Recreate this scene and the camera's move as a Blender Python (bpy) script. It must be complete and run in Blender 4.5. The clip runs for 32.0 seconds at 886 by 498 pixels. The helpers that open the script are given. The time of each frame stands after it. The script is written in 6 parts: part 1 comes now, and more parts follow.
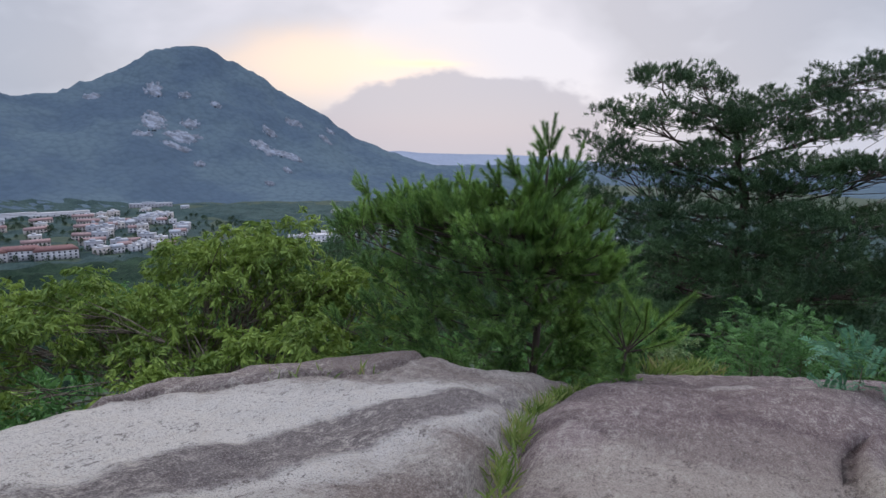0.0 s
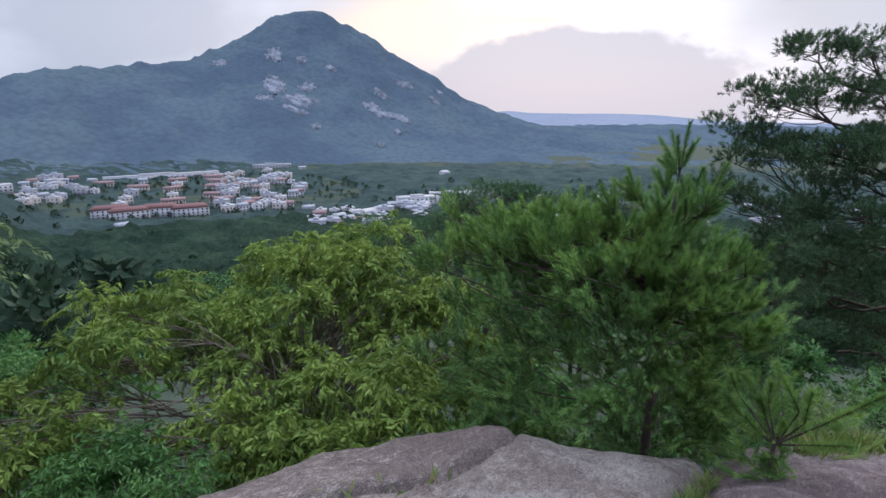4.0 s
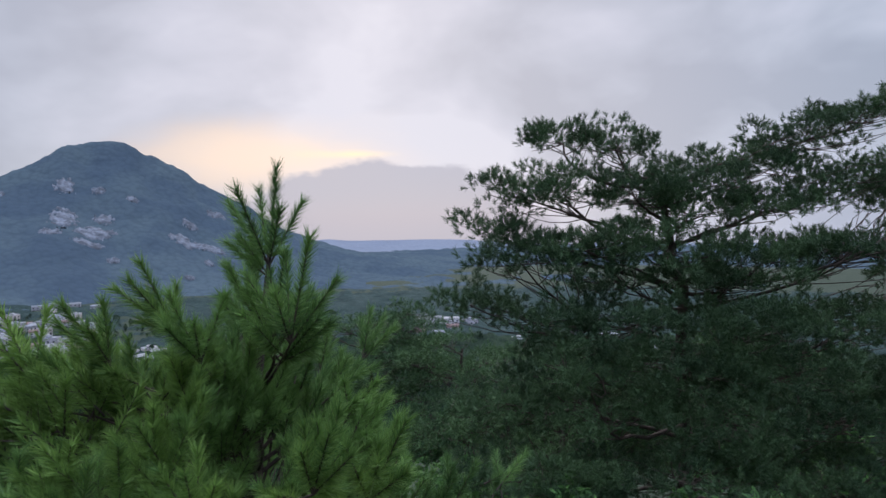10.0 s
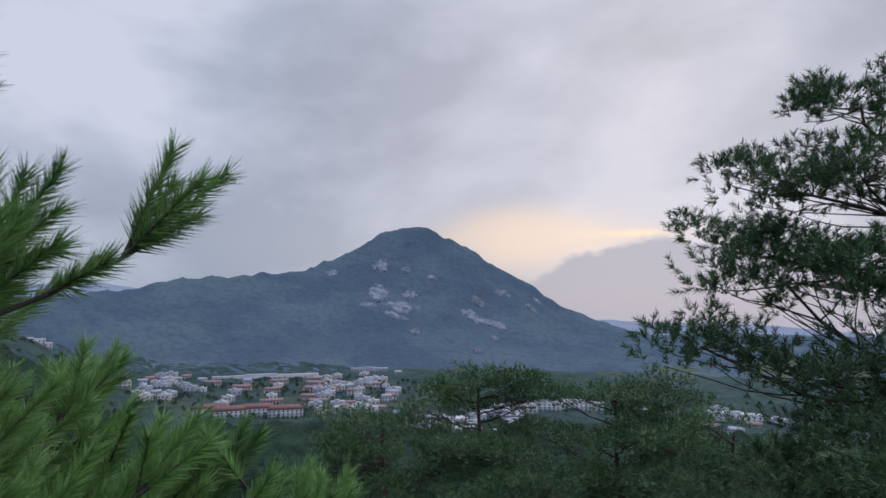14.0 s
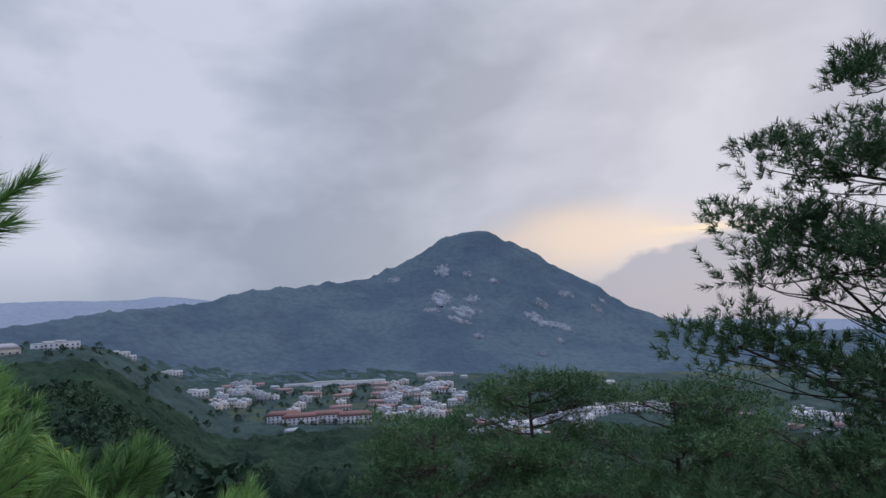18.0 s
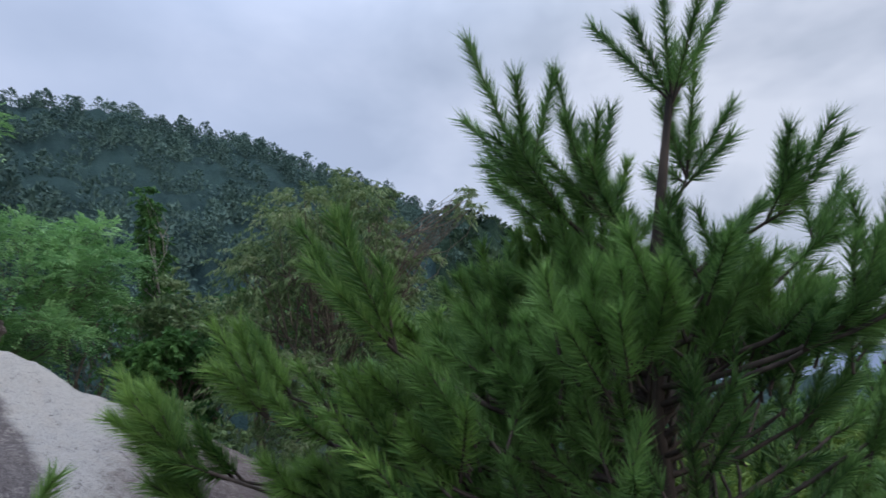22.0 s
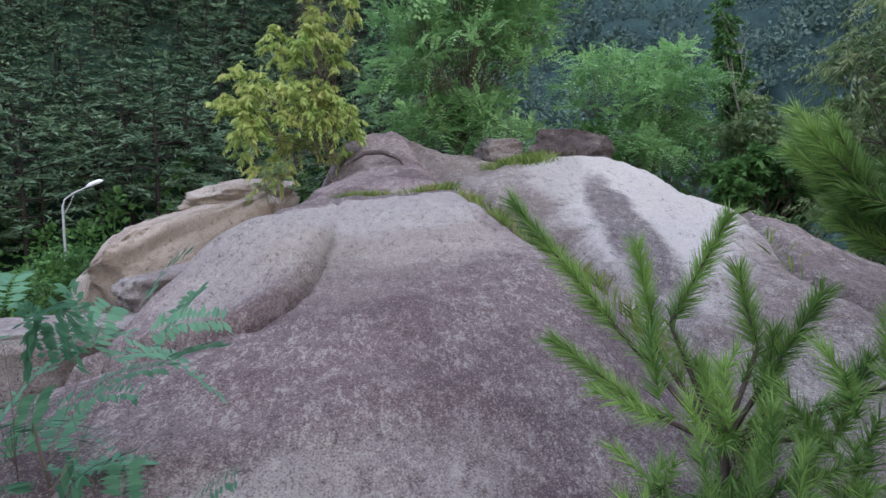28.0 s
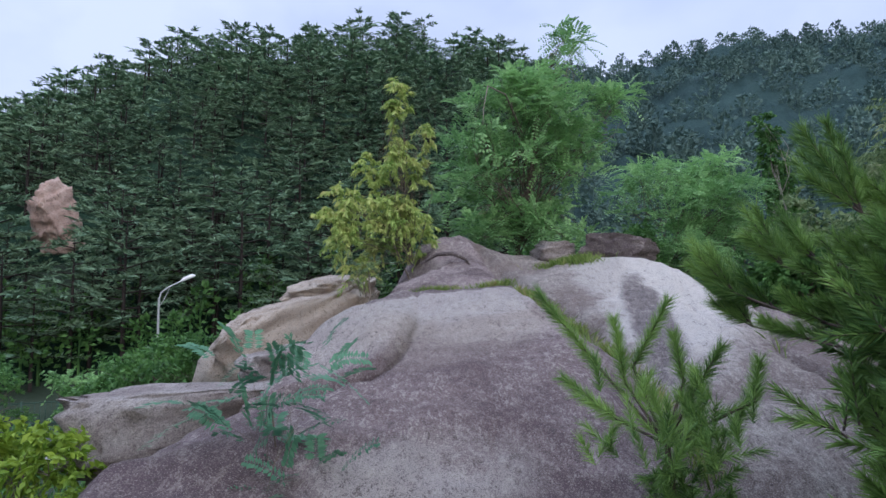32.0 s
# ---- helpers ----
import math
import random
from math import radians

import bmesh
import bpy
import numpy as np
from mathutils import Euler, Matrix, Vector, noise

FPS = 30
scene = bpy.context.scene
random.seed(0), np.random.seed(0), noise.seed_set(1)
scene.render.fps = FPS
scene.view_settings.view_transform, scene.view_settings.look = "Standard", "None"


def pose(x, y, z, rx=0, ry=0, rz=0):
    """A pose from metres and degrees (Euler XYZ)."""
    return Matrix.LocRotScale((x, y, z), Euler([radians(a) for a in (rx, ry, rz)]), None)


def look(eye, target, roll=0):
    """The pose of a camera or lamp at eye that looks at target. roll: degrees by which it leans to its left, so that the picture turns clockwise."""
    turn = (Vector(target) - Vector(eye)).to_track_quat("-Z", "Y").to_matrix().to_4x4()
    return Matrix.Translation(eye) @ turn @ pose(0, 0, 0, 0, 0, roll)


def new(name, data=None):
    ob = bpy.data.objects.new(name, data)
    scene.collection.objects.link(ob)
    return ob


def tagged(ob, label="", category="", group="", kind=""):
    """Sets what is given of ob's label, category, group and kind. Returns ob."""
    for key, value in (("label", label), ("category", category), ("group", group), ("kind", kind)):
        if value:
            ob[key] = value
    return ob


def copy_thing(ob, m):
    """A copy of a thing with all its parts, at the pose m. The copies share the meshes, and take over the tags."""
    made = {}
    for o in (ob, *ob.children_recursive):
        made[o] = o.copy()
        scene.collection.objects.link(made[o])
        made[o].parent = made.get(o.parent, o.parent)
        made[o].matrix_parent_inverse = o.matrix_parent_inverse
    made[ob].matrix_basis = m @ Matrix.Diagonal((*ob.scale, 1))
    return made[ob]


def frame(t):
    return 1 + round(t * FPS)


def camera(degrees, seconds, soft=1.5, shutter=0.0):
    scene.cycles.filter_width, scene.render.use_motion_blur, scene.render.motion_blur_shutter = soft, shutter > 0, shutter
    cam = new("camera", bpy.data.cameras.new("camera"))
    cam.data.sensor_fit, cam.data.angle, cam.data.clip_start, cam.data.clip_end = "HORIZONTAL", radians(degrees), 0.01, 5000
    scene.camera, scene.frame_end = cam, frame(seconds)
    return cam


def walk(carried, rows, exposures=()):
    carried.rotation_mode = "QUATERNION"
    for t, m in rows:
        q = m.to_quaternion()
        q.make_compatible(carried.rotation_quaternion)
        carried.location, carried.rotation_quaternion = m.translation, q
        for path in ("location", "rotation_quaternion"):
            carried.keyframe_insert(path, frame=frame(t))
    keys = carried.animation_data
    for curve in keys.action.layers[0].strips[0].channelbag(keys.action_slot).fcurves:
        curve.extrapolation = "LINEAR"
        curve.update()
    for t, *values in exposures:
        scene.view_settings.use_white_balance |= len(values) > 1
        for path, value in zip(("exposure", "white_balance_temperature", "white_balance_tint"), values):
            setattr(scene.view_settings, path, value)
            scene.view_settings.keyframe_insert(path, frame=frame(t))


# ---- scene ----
cam = camera(72.0, 32.0, shutter=0.2)
PATH = [
    (0, (0.575, 0.059, 1.743), (0.576, 2.023, 1.369), 0.8),
    (0.5, (0.634, 0.143, 1.782), (0.571, 2.099, 1.371), 0.4),
    (1, (0.746, 0.194, 1.895), (0.595, 2.142, 1.469), 0.2),
    (1.5, (0.691, 0.333, 1.918), (0.478, 2.271, 1.476), 0.2),
    (2, (0.492, 0.597, 2.084), (0.253, 2.515, 1.571), 0.2),
    (2.5, (0.408, 0.760, 2.349), (0.130, 2.664, 1.802), 0.0),
    (3, (0.467, 0.922, 2.429), (0.145, 2.823, 1.899), -0.3),
    (3.5, (0.546, 1.152, 2.381), (0.199, 3.055, 1.871), -0.1),
    (5.5, (0.907, 2.133, 2.201), (0.605, 4.078, 1.844), -0.8),
    (6, (1.041, 2.612, 2.112), (0.726, 4.580, 1.939), -1.2),
    (6.5, (1.237, 2.981, 2.029), (0.926, 4.951, 1.882), -1.5),
    (7, (1.468, 3.226, 2.019), (1.188, 5.202, 1.887), -0.9),
    (7.5, (1.649, 3.571, 1.931), (1.559, 5.565, 1.798), -0.8),
    (8, (1.852, 3.898, 1.922), (1.973, 5.888, 1.770), -1.8),
    (8.5, (2.132, 4.177, 1.841), (2.329, 6.161, 1.688), -1.3),
    (9, (2.277, 4.318, 1.818), (2.459, 6.304, 1.660), -1.0),
    (9.5, (2.406, 4.633, 1.723), (2.617, 6.619, 1.619), -0.7),
    (10, (2.542, 4.985, 1.715), (2.772, 6.970, 1.616), -1.1),
    (10.5, (2.684, 5.371, 1.570), (2.904, 7.357, 1.494), -0.6),
    (11, (2.900, 5.692, 1.688), (3.015, 7.689, 1.647), -0.8),
    (11.5, (3.020, 6.042, 1.533), (2.994, 8.041, 1.495), -1.6),
    (12, (3.283, 6.456, 1.254), (3.123, 8.450, 1.248), -1.0),
    (12.5, (3.389, 6.807, 1.087), (3.182, 8.796, 1.089), -1.0),
    (13, (3.536, 7.117, 0.941), (3.243, 9.095, 0.955), -0.9),
    (13.5, (3.774, 7.332, 0.759), (3.188, 9.230, 0.991), 0.6),
    (14, (3.789, 7.746, 0.690), (3.130, 9.627, 0.859), 0.1),
    (14.5, (3.799, 8.008, 0.698), (3.090, 9.874, 0.832), -1.9),
    (15, (3.883, 8.182, 0.686), (3.124, 10.030, 0.796), -2.6),
    (15.5, (4.080, 8.278, 0.651), (3.196, 10.068, 0.770), -2.2),
    (17.5, (4.229, 8.222, 0.686), (3.382, 10.026, 0.858), -1.8),
    (18, (4.236, 8.214, 0.683), (3.393, 10.018, 0.868), -1.7),
    (18.5, (4.166, 8.265, 0.705), (3.283, 10.049, 0.899), -1.5),
    (19, (4.236, 8.179, 0.674), (3.071, 9.789, 0.895), -1.2),
    (19.5, (4.133, 8.087, 0.690), (2.676, 9.433, 0.945), -1.4),
    (20, (4.100, 7.946, 0.700), (2.427, 9.007, 0.976), -2.1),
    (20.5, (4.089, 7.849, 0.696), (2.256, 8.594, 0.990), -2.8),
    (21, (4.107, 7.861, 0.659), (2.159, 8.176, 0.986), -2.5),
    (21.5, (4.151, 7.993, 0.604), (2.185, 7.877, 0.957), -1.2),
    (22, (4.232, 7.898, 0.554), (2.301, 7.523, 0.914), -0.6),
    (22.5, (4.246, 7.738, 0.508), (2.422, 7.030, 0.922), 0.1),
    (23, (4.414, 7.695, 0.444), (2.707, 6.728, 0.830), 0.6),
    (23.5, (4.471, 7.654, 0.420), (2.843, 6.537, 0.740), 0.5),
    (24, (4.518, 7.653, 0.385), (2.967, 6.422, 0.663), 0.7),
    (24.5, (4.464, 7.675, 0.376), (3.027, 6.303, 0.606), 1.0),
    (25, (4.412, 7.683, 0.336), (3.091, 6.187, 0.476), 0.8),
    (25.5, (4.397, 7.682, 0.314), (3.184, 6.094, 0.381), 0.8),
    (26, (4.393, 7.672, 0.313), (3.250, 6.031, 0.338), 0.8),
    (26.5, (4.390, 7.669, 0.299), (3.300, 5.992, 0.277), 0.6),
    (28.5, (4.380, 7.655, 0.271), (3.430, 5.906, 0.073), -0.1),
    (29, (4.417, 7.677, 0.287), (3.494, 5.909, 0.139), -0.2),
    (29.5, (4.464, 7.705, 0.306), (3.604, 5.899, 0.280), -0.4),
    (30, (4.494, 7.741, 0.321), (3.670, 5.919, 0.376), -0.5),
    (30.5, (4.522, 7.775, 0.321), (3.730, 5.941, 0.418), -0.4),
    (31, (4.918, 8.692, 0.273), (4.172, 6.840, 0.399), 0.0),
    (31.5, (5.030, 8.960, 0.262), (4.256, 7.120, 0.385), 0.2),
    (32, (5.060, 9.030, 0.258), (4.274, 7.194, 0.390), 0.35),
]
walk(cam, [(t, look(eye, target, roll)) for t, eye, target, roll in PATH], [(0, .24, 6800, 12), (1.5, .38, 6750, 12), (3, .56, 6650, 12), (5.5, .24, 6600, 14), (8, .1, 6600, 13), (12.5, .1, 6550, 12), (14, -.08, 6500, 12), (18, -.14, 6500, 11), (19.5, -.14, 6500, 11), (20.5, 0.04, 6500, 10), (23, 0.10, 6400, 9), (25.5, 0.55, 6500, 13), (29, 0.62, 6400, 15), (30, 0.26, 6400, 14), (31, 0.5, 6250, 15), (32, 0.42, 6200, 14)])

# ---------- world and light ----------
SUN_AZ, SUN_EL = -1.0, 24.0         # degrees left of +y, degrees above the horizon


def heading(az, el=0.0):
    a, e = radians(az), radians(el)
    return Vector((-math.sin(a) * math.cos(e), math.cos(a) * math.cos(e), math.sin(e)))


class Nodes:
    """A node tree that is written line by line."""

    def __init__(self, tree):
        self.tree = tree
        tree.nodes.clear()

    def add(self, kind, ins=None, **props):
        node = self.tree.nodes.new(kind)
        for key, value in props.items():
            setattr(node, key, value)
        for key, value in (ins or {}).items():
            if isinstance(value, bpy.types.NodeSocket):
                self.tree.links.new(value, node.inputs[key])
            else:
                node.inputs[key].default_value = value
        return node

    def math(self, op, a, b=0.0, c=0.0, clamp=False):
        return self.add("ShaderNodeMath", {0: a, 1: b, 2: c}, operation=op, use_clamp=clamp).outputs[0]

    def mix(self, fac, a, b, blend="MIX"):
        return self.add("ShaderNodeMix", {0: fac, 6: a, 7: b}, data_type="RGBA", blend_type=blend).outputs[2]

    def noise(self, vec, scale, detail=4.0, rough=0.55, distort=0.0):
        return self.add("ShaderNodeTexNoise", {"Vector": vec, "Scale": scale, "Detail": detail, "Roughness": rough, "Distortion": distort}).outputs[0]

    def ramp(self, fac, *stops):
        node = self.add("ShaderNodeValToRGB", {0: fac})
        el = node.color_ramp.elements
        while len(el) < len(stops):
            el.new(0.5)
        for e, (pos, col) in zip(el, stops):
            e.position, e.color = pos, (*col, 1) if len(col) == 3 else col
        return node.outputs[0]

    def span(self, v, a, b, lo=0.0, hi=1.0):
        return self.add("ShaderNodeMapRange", {0: v, 1: a, 2: b, 3: lo, 4: hi}, interpolation_type="SMOOTHSTEP").outputs[0]

    def mapping(self, vec, loc=(0, 0, 0), rot=(0, 0, 0), scale=(1, 1, 1)):
        return self.add("ShaderNodeMapping", {0: vec, 1: loc, 2: rot, 3: scale}, vector_type="TEXTURE").outputs[0]


def grey(v):
    return (v, v, v)


world = bpy.data.worlds.new("overcast_dusk")
scene.world = world
world.use_nodes = True
N = Nodes(world.node_tree)
coord = N.add("ShaderNodeTexCoord").outputs["Generated"]
sep = N.add("ShaderNodeSeparateXYZ", {0: coord})
tallness = N.add("ShaderNodeVectorMath", {0: coord, 1: (1.0, 1.0, 1.8)}, operation="MULTIPLY").outputs[0]
big = N.noise(N.mapping(tallness, (0.7, 2.3, 0.4)), 1.7, 2.0, 0.5, 0.2)
mid = N.noise(N.mapping(tallness, (3.1, 1.7, 0.2)), 3.8, 4.0, 0.5, 0.2)
cloud = N.math("ADD", N.math("MULTIPLY", big, 0.45), N.math("MULTIPLY", mid, 0.55))
sky = N.ramp(cloud, (0.40, (0.35, 0.40, 0.505)), (0.46, (0.43, 0.485, 0.60)), (0.51, (0.50, 0.55, 0.675)), (0.585, (0.63, 0.675, 0.80)))
toward = N.add("ShaderNodeVectorMath", {0: coord, 1: heading(SUN_AZ, 7)}, operation="DOT_PRODUCT").outputs["Value"]
wide = N.span(toward, 0.72, 1.0)
sky = N.mix(N.math("MULTIPLY", wide, 0.32), sky, (0.70, 0.645, 0.68, 1))
# grey-violet bank low under the glowing gap, and blue haze on the far horizon
haze = N.math("MULTIPLY", N.span(sep.outputs[2], 0.10, 0.015), N.span(toward, 0.97, 0.72))
sky = N.mix(N.math("MULTIPLY", haze, 0.55), sky, (0.30, 0.36, 0.49, 1))
# low glowing gap in the clouds above the shoulder of the mountain
g0 = heading(SUN_AZ + 8, 6.0)
tall = (1.0, 1.0, 4.2)
squash = N.add("ShaderNodeVectorMath", {0: coord, 1: tall}, operation="MULTIPLY").outputs[0]
gap = N.add("ShaderNodeVectorMath", {0: squash, 1: (g0.x, g0.y, g0.z * 4.2)}, operation="DISTANCE").outputs["Value"]
gap = N.math("ADD", gap, N.math("MULTIPLY", N.math("SUBTRACT", mid, 0.5), 0.45))
sky = N.mix(N.math("MULTIPLY", N.span(gap, 0.34, 0.03), 0.8), sky, (0.96, 0.76, 0.61, 1))
g1 = heading(SUN_AZ + 2.5, 6.1)
hot = N.add("ShaderNodeVectorMath", {0: N.add("ShaderNodeVectorMath", {0: coord, 1: (1.0, 1.0, 9.0)}, operation="MULTIPLY").outputs[0], 1: (g1.x, g1.y, g1.z * 9)}, operation="DISTANCE").outputs["Value"]
hot = N.span(N.math("ADD", hot, N.math("MULTIPLY", N.math("SUBTRACT", mid, 0.5), 0.22)), 0.13, 0.0)
sky = N.mix(N.math("MULTIPLY", hot, 0.9), sky, (1.15, 0.90, 0.54, 1))
# bank of grey-violet cloud below it, with a lumpy top
b0 = heading(SUN_AZ - 1, -1.0)
lump = N.noise(tallness, 9.0, 4.0, 0.55)
bank = N.add("ShaderNodeVectorMath", {0: N.add("ShaderNodeVectorMath", {0: coord, 1: (1.0, 1.0, 2.1)}, operation="MULTIPLY").outputs[0], 1: (b0.x, b0.y, b0.z * 2.1)}, operation="DISTANCE").outputs["Value"]
bank = N.span(N.math("ADD", bank, N.math("MULTIPLY", N.math("SUBTRACT", lump, 0.5), 0.16)), 0.262, 0.232)
sky = N.mix(N.math("MULTIPLY", bank, 0.9), sky, (0.41, 0.425, 0.525, 1))
# the side away from the sunset is bluer and smoother
blue = N.span(sep.outputs[1], 0.30, -0.55)
sky = N.mix(N.math("MULTIPLY", blue, 0.62), sky, (0.47, 0.57, 0.82, 1))
# an overcast sky brightens towards the zenith
zen = N.span(sep.outputs[2], 0.42, 0.95, 1.0, 2.9)
sky = N.mix(1.0, sky, N.add("ShaderNodeCombineColor", {0: zen, 1: zen, 2: zen}).outputs[0], "MULTIPLY")
air = N.add("ShaderNodeTexSky", sky_type="NISHITA", sun_disc=False, sun_elevation=radians(SUN_EL), sun_rotation=radians(-SUN_AZ))
sky = N.mix(0.004, sky, air.outputs[0], "ADD")
N.add("ShaderNodeOutputWorld", {0: N.add("ShaderNodeBackground", {0: sky, 1: 1.0}).outputs[0]})

lamp = bpy.data.lights.new("sun", "SUN")
lamp.energy, lamp.angle, lamp.color = 0.9, radians(50), (1.0, 0.90, 0.80)
sun = new("sun", lamp)
sun.matrix_world = look((0, 0, 60), Vector((0, 0, 60)) - heading(SUN_AZ, SUN_EL))


# ---------- materials ----------
def material(name):
    mat = bpy.data.materials.new(name)
    mat.use_nodes = True
    return mat, Nodes(mat.node_tree)


def finish(n, col, rough=0.8, bump=None, strength=0.3, dist=0.02, metal=0.0, through_light=0.0, spec=0.3):
    ins = {"Base Color": col, "Roughness": rough, "Metallic": metal, "Specular IOR Level": spec}
    if bump is not None:
        ins["Normal"] = n.add("ShaderNodeBump", {"Height": bump, "Strength": strength, "Distance": dist}).outputs[0]
    out = n.add("ShaderNodeBsdfPrincipled", ins).outputs[0]
    if through_light:
        glow_through = n.add("ShaderNodeBsdfTranslucent", {0: col}).outputs[0]
        out = n.add("ShaderNodeMixShader", {0: through_light, 1: out, 2: glow_through}).outputs[0]
    n.add("ShaderNodeOutputMaterial", {0: out})


def leaf_material(name, dark, light, rough=0.6, through_light=0.3, patch=1.2, third=None, each=0.55):
    """Foliage whose leaves differ one by one and branch by branch."""
    mat, n = material(name)
    rnd = n.add("ShaderNodeNewGeometry").outputs["Random Per Island"]
    pos = n.add("ShaderNodeTexCoord").outputs["Object"]
    big_noise = n.noise(pos, patch, 2.0)
    fac = n.math("ADD", n.math("MULTIPLY", rnd, each), n.math("MULTIPLY", n.span(big_noise, 0.35, 0.65), 1.0 - each))
    stops = [(0.05, dark), (0.95, light)] if third is None else [(0.05, dark), (0.62, light), (0.98, third)]
    finish(n, n.ramp(fac, *stops), rough, through_light=through_light, spec=0.25)
    return mat


def bark_material(name, dark, light):
    mat, n = material(name)
    pos = n.add("ShaderNodeTexCoord").outputs["Object"]
    v = n.noise(n.mapping(pos, scale=(1, 1, 4)), 14.0, 5.0)
    finish(n, n.ramp(v, (0.3, dark), (0.7, light)), 0.9, v, 0.6, 0.02)
    return mat


def plain(name, col, rough=0.7, metal=0.0, vary=0.12, scale=6.0):
    """A painted or solid surface, slightly uneven."""
    mat, n = material(name)
    pos = n.add("ShaderNodeTexCoord").outputs["Object"]
    v = n.noise(pos, scale, 5.0)
    col = n.mix(n.span(v, 0.3, 0.7), tuple(c * (1 - vary) for c in col) + (1,), tuple(min(1, c * (1 + vary)) for c in col) + (1,))
    finish(n, col, rough, v, 0.1, 0.01, metal)
    return mat


def granite(name, base, stain, pale_spots=0.5, band=None, scale=1.0, lichen=0.8):
    """Weathered granite: a stained ground, pale lichen, grain and fine relief; band: shapes of bare pale rock and dark water stain."""
    mat, n = material(name)
    pos = n.add("ShaderNodeTexCoord").outputs["Object"]
    large = n.noise(pos, 0.9 * scale, 5.0, 0.65, 0.4)
    drawn = n.mapping(pos, rot=(0, 0, -0.42), scale=(1.0, 2.3, 1.0))
    mid_noise = n.noise(drawn, 4.5 * scale, 6.0, 0.72, 0.3)
    fine = n.noise(pos, 17.0 * scale, 8.0, 0.82)
    grain = n.noise(pos, 110.0 * scale, 3.0, 0.7)
    col = n.mix(n.span(large, 0.41, 0.60), (*stain, 1), (*base, 1))
    if band:
        edge = n.math("ADD", n.math("MULTIPLY", n.math("SUBTRACT", n.noise(pos, 1.6, 6.0, 0.7), 0.5), 1.0), n.math("MULTIPLY", n.math("SUBTRACT", fine, 0.5), 0.55))
        for loc, rot, size, tint, amount in band:
            local = n.mapping(pos, loc, (0, 0, radians(rot)), size)
            away = n.add("ShaderNodeVectorMath", {0: local}, operation="LENGTH").outputs["Value"]
            mask = n.span(n.math("ADD", away, edge), 1.15, 0.70)
            col = n.mix(n.math("MULTIPLY", mask, amount), col, (*tint, 1))
    speck = n.noise(drawn, 52.0 * scale, 4.0, 0.8)
    blot = n.noise(drawn, 15.0 * scale, 9.0, 0.78, 0.2)
    crust = n.math("ADD", n.math("MULTIPLY", speck, 0.45), n.math("MULTIPLY", blot, 0.55))
    spread = n.span(n.math("ADD", n.math("MULTIPLY", large, 0.6), n.math("MULTIPLY", mid_noise, 0.4)), 0.40, 0.60, 0.25, 1.0)
    flecks = n.math("MULTIPLY", n.span(crust, 0.535 - 0.05 * pale_spots, 0.575 - 0.05 * pale_spots), spread)
    col = n.mix(n.math("MULTIPLY", flecks, lichen), col, (0.50, 0.455, 0.40, 1))
    pits = n.span(crust, 0.465, 0.415)
    col = n.mix(n.math("MULTIPLY", pits, 0.75), col, (0.085, 0.068, 0.064, 1))
    col = n.mix(n.span(grain, 0.53, 0.63, 0.0, 0.70), col, (0.085, 0.07, 0.068, 1))
    col = n.mix(n.span(grain, 0.46, 0.36, 0.0, 0.50), col, (0.52, 0.48, 0.43, 1))
    height = n.math("ADD", n.math("MULTIPLY", crust, 1.0), n.math("ADD", mid_noise, n.math("MULTIPLY", grain, 0.35)))
    finish(n, col, 0.92, height, 1.0, 0.05, spec=0.2)
    return mat


BAND_WEST = [((-0.75, 2.9, 0), 50, (2.9, 0.85, 9), (0.60, 0.575, 0.54), 0.93), ((-1.30, 1.9, 0), 70, (2.3, 1.05, 9), (0.61, 0.58, 0.535), 0.93),
             ((-0.75, 1.5, 0), 52, (1.3, 0.42, 9), (0.44, 0.41, 0.38), 0.75), ((0.05, 3.40, 0), 55, (2.1, 0.27, 9), (0.105, 0.085, 0.09), 0.9)]
BAND_EAST = [((3.2, 2.55, 0), 62, (1.7, 0.62, 9), (0.40, 0.36, 0.33), 0.8), ((3.75, 5.85, 0), 10, (0.75, 0.35, 9), (0.50, 0.47, 0.43), 0.55), ((2.3, 3.1, 0), 30, (1.5, 0.9, 9), (0.40, 0.35, 0.30), 0.7), ((1.7, 1.9, 0), 10, (1.3, 0.9, 9), (0.45, 0.42, 0.395), 0.75), ((3.0, 1.9, 0), 70, (1.2, 0.5, 9), (0.38, 0.35, 0.32), 0.6),
             ((3.0, 4.6, 0), 20, (1.5, 1.3, 9), (0.15, 0.10, 0.10), 0.6)]
M_ROCK_W = granite("granite_west", (0.29, 0.255, 0.23), (0.19, 0.15, 0.135), 0.5, BAND_WEST)
M_ROCK_E = granite("granite_east", (0.275, 0.214, 0.212), (0.128, 0.090, 0.095), 0.46, BAND_EAST, 1.0, 0.68)
M_ROCK_U = granite("granite_upper", (0.20, 0.160, 0.158), (0.13, 0.100, 0.102), 0.3)
M_ROCK_RIM = granite("granite_rim", (0.235, 0.190, 0.178), (0.14, 0.105, 0.098), 0.35)
M_ROCK_TAN = granite("granite_tan", (0.58, 0.50, 0.41), (0.45, 0.36, 0.28), 0.55)
M_ROCK_GREY = granite("granite_grey", (0.36, 0.33, 0.31), (0.25, 0.21, 0.20), 0.5)
M_ROCK_DARK = granite("granite_dark", (0.16, 0.13, 0.13), (0.10, 0.08, 0.085), 0.1)
M_CLIFF = granite("granite_pink", (0.50, 0.36, 0.30), (0.36, 0.25, 0.21), 0.3, scale=0.2)
# bare granite, its colour blued by the haze of distance
M_SLAB_FAR = plain("hazy_granite_far", (0.175, 0.195, 0.23), 0.9, 0, 0.45, 0.09)

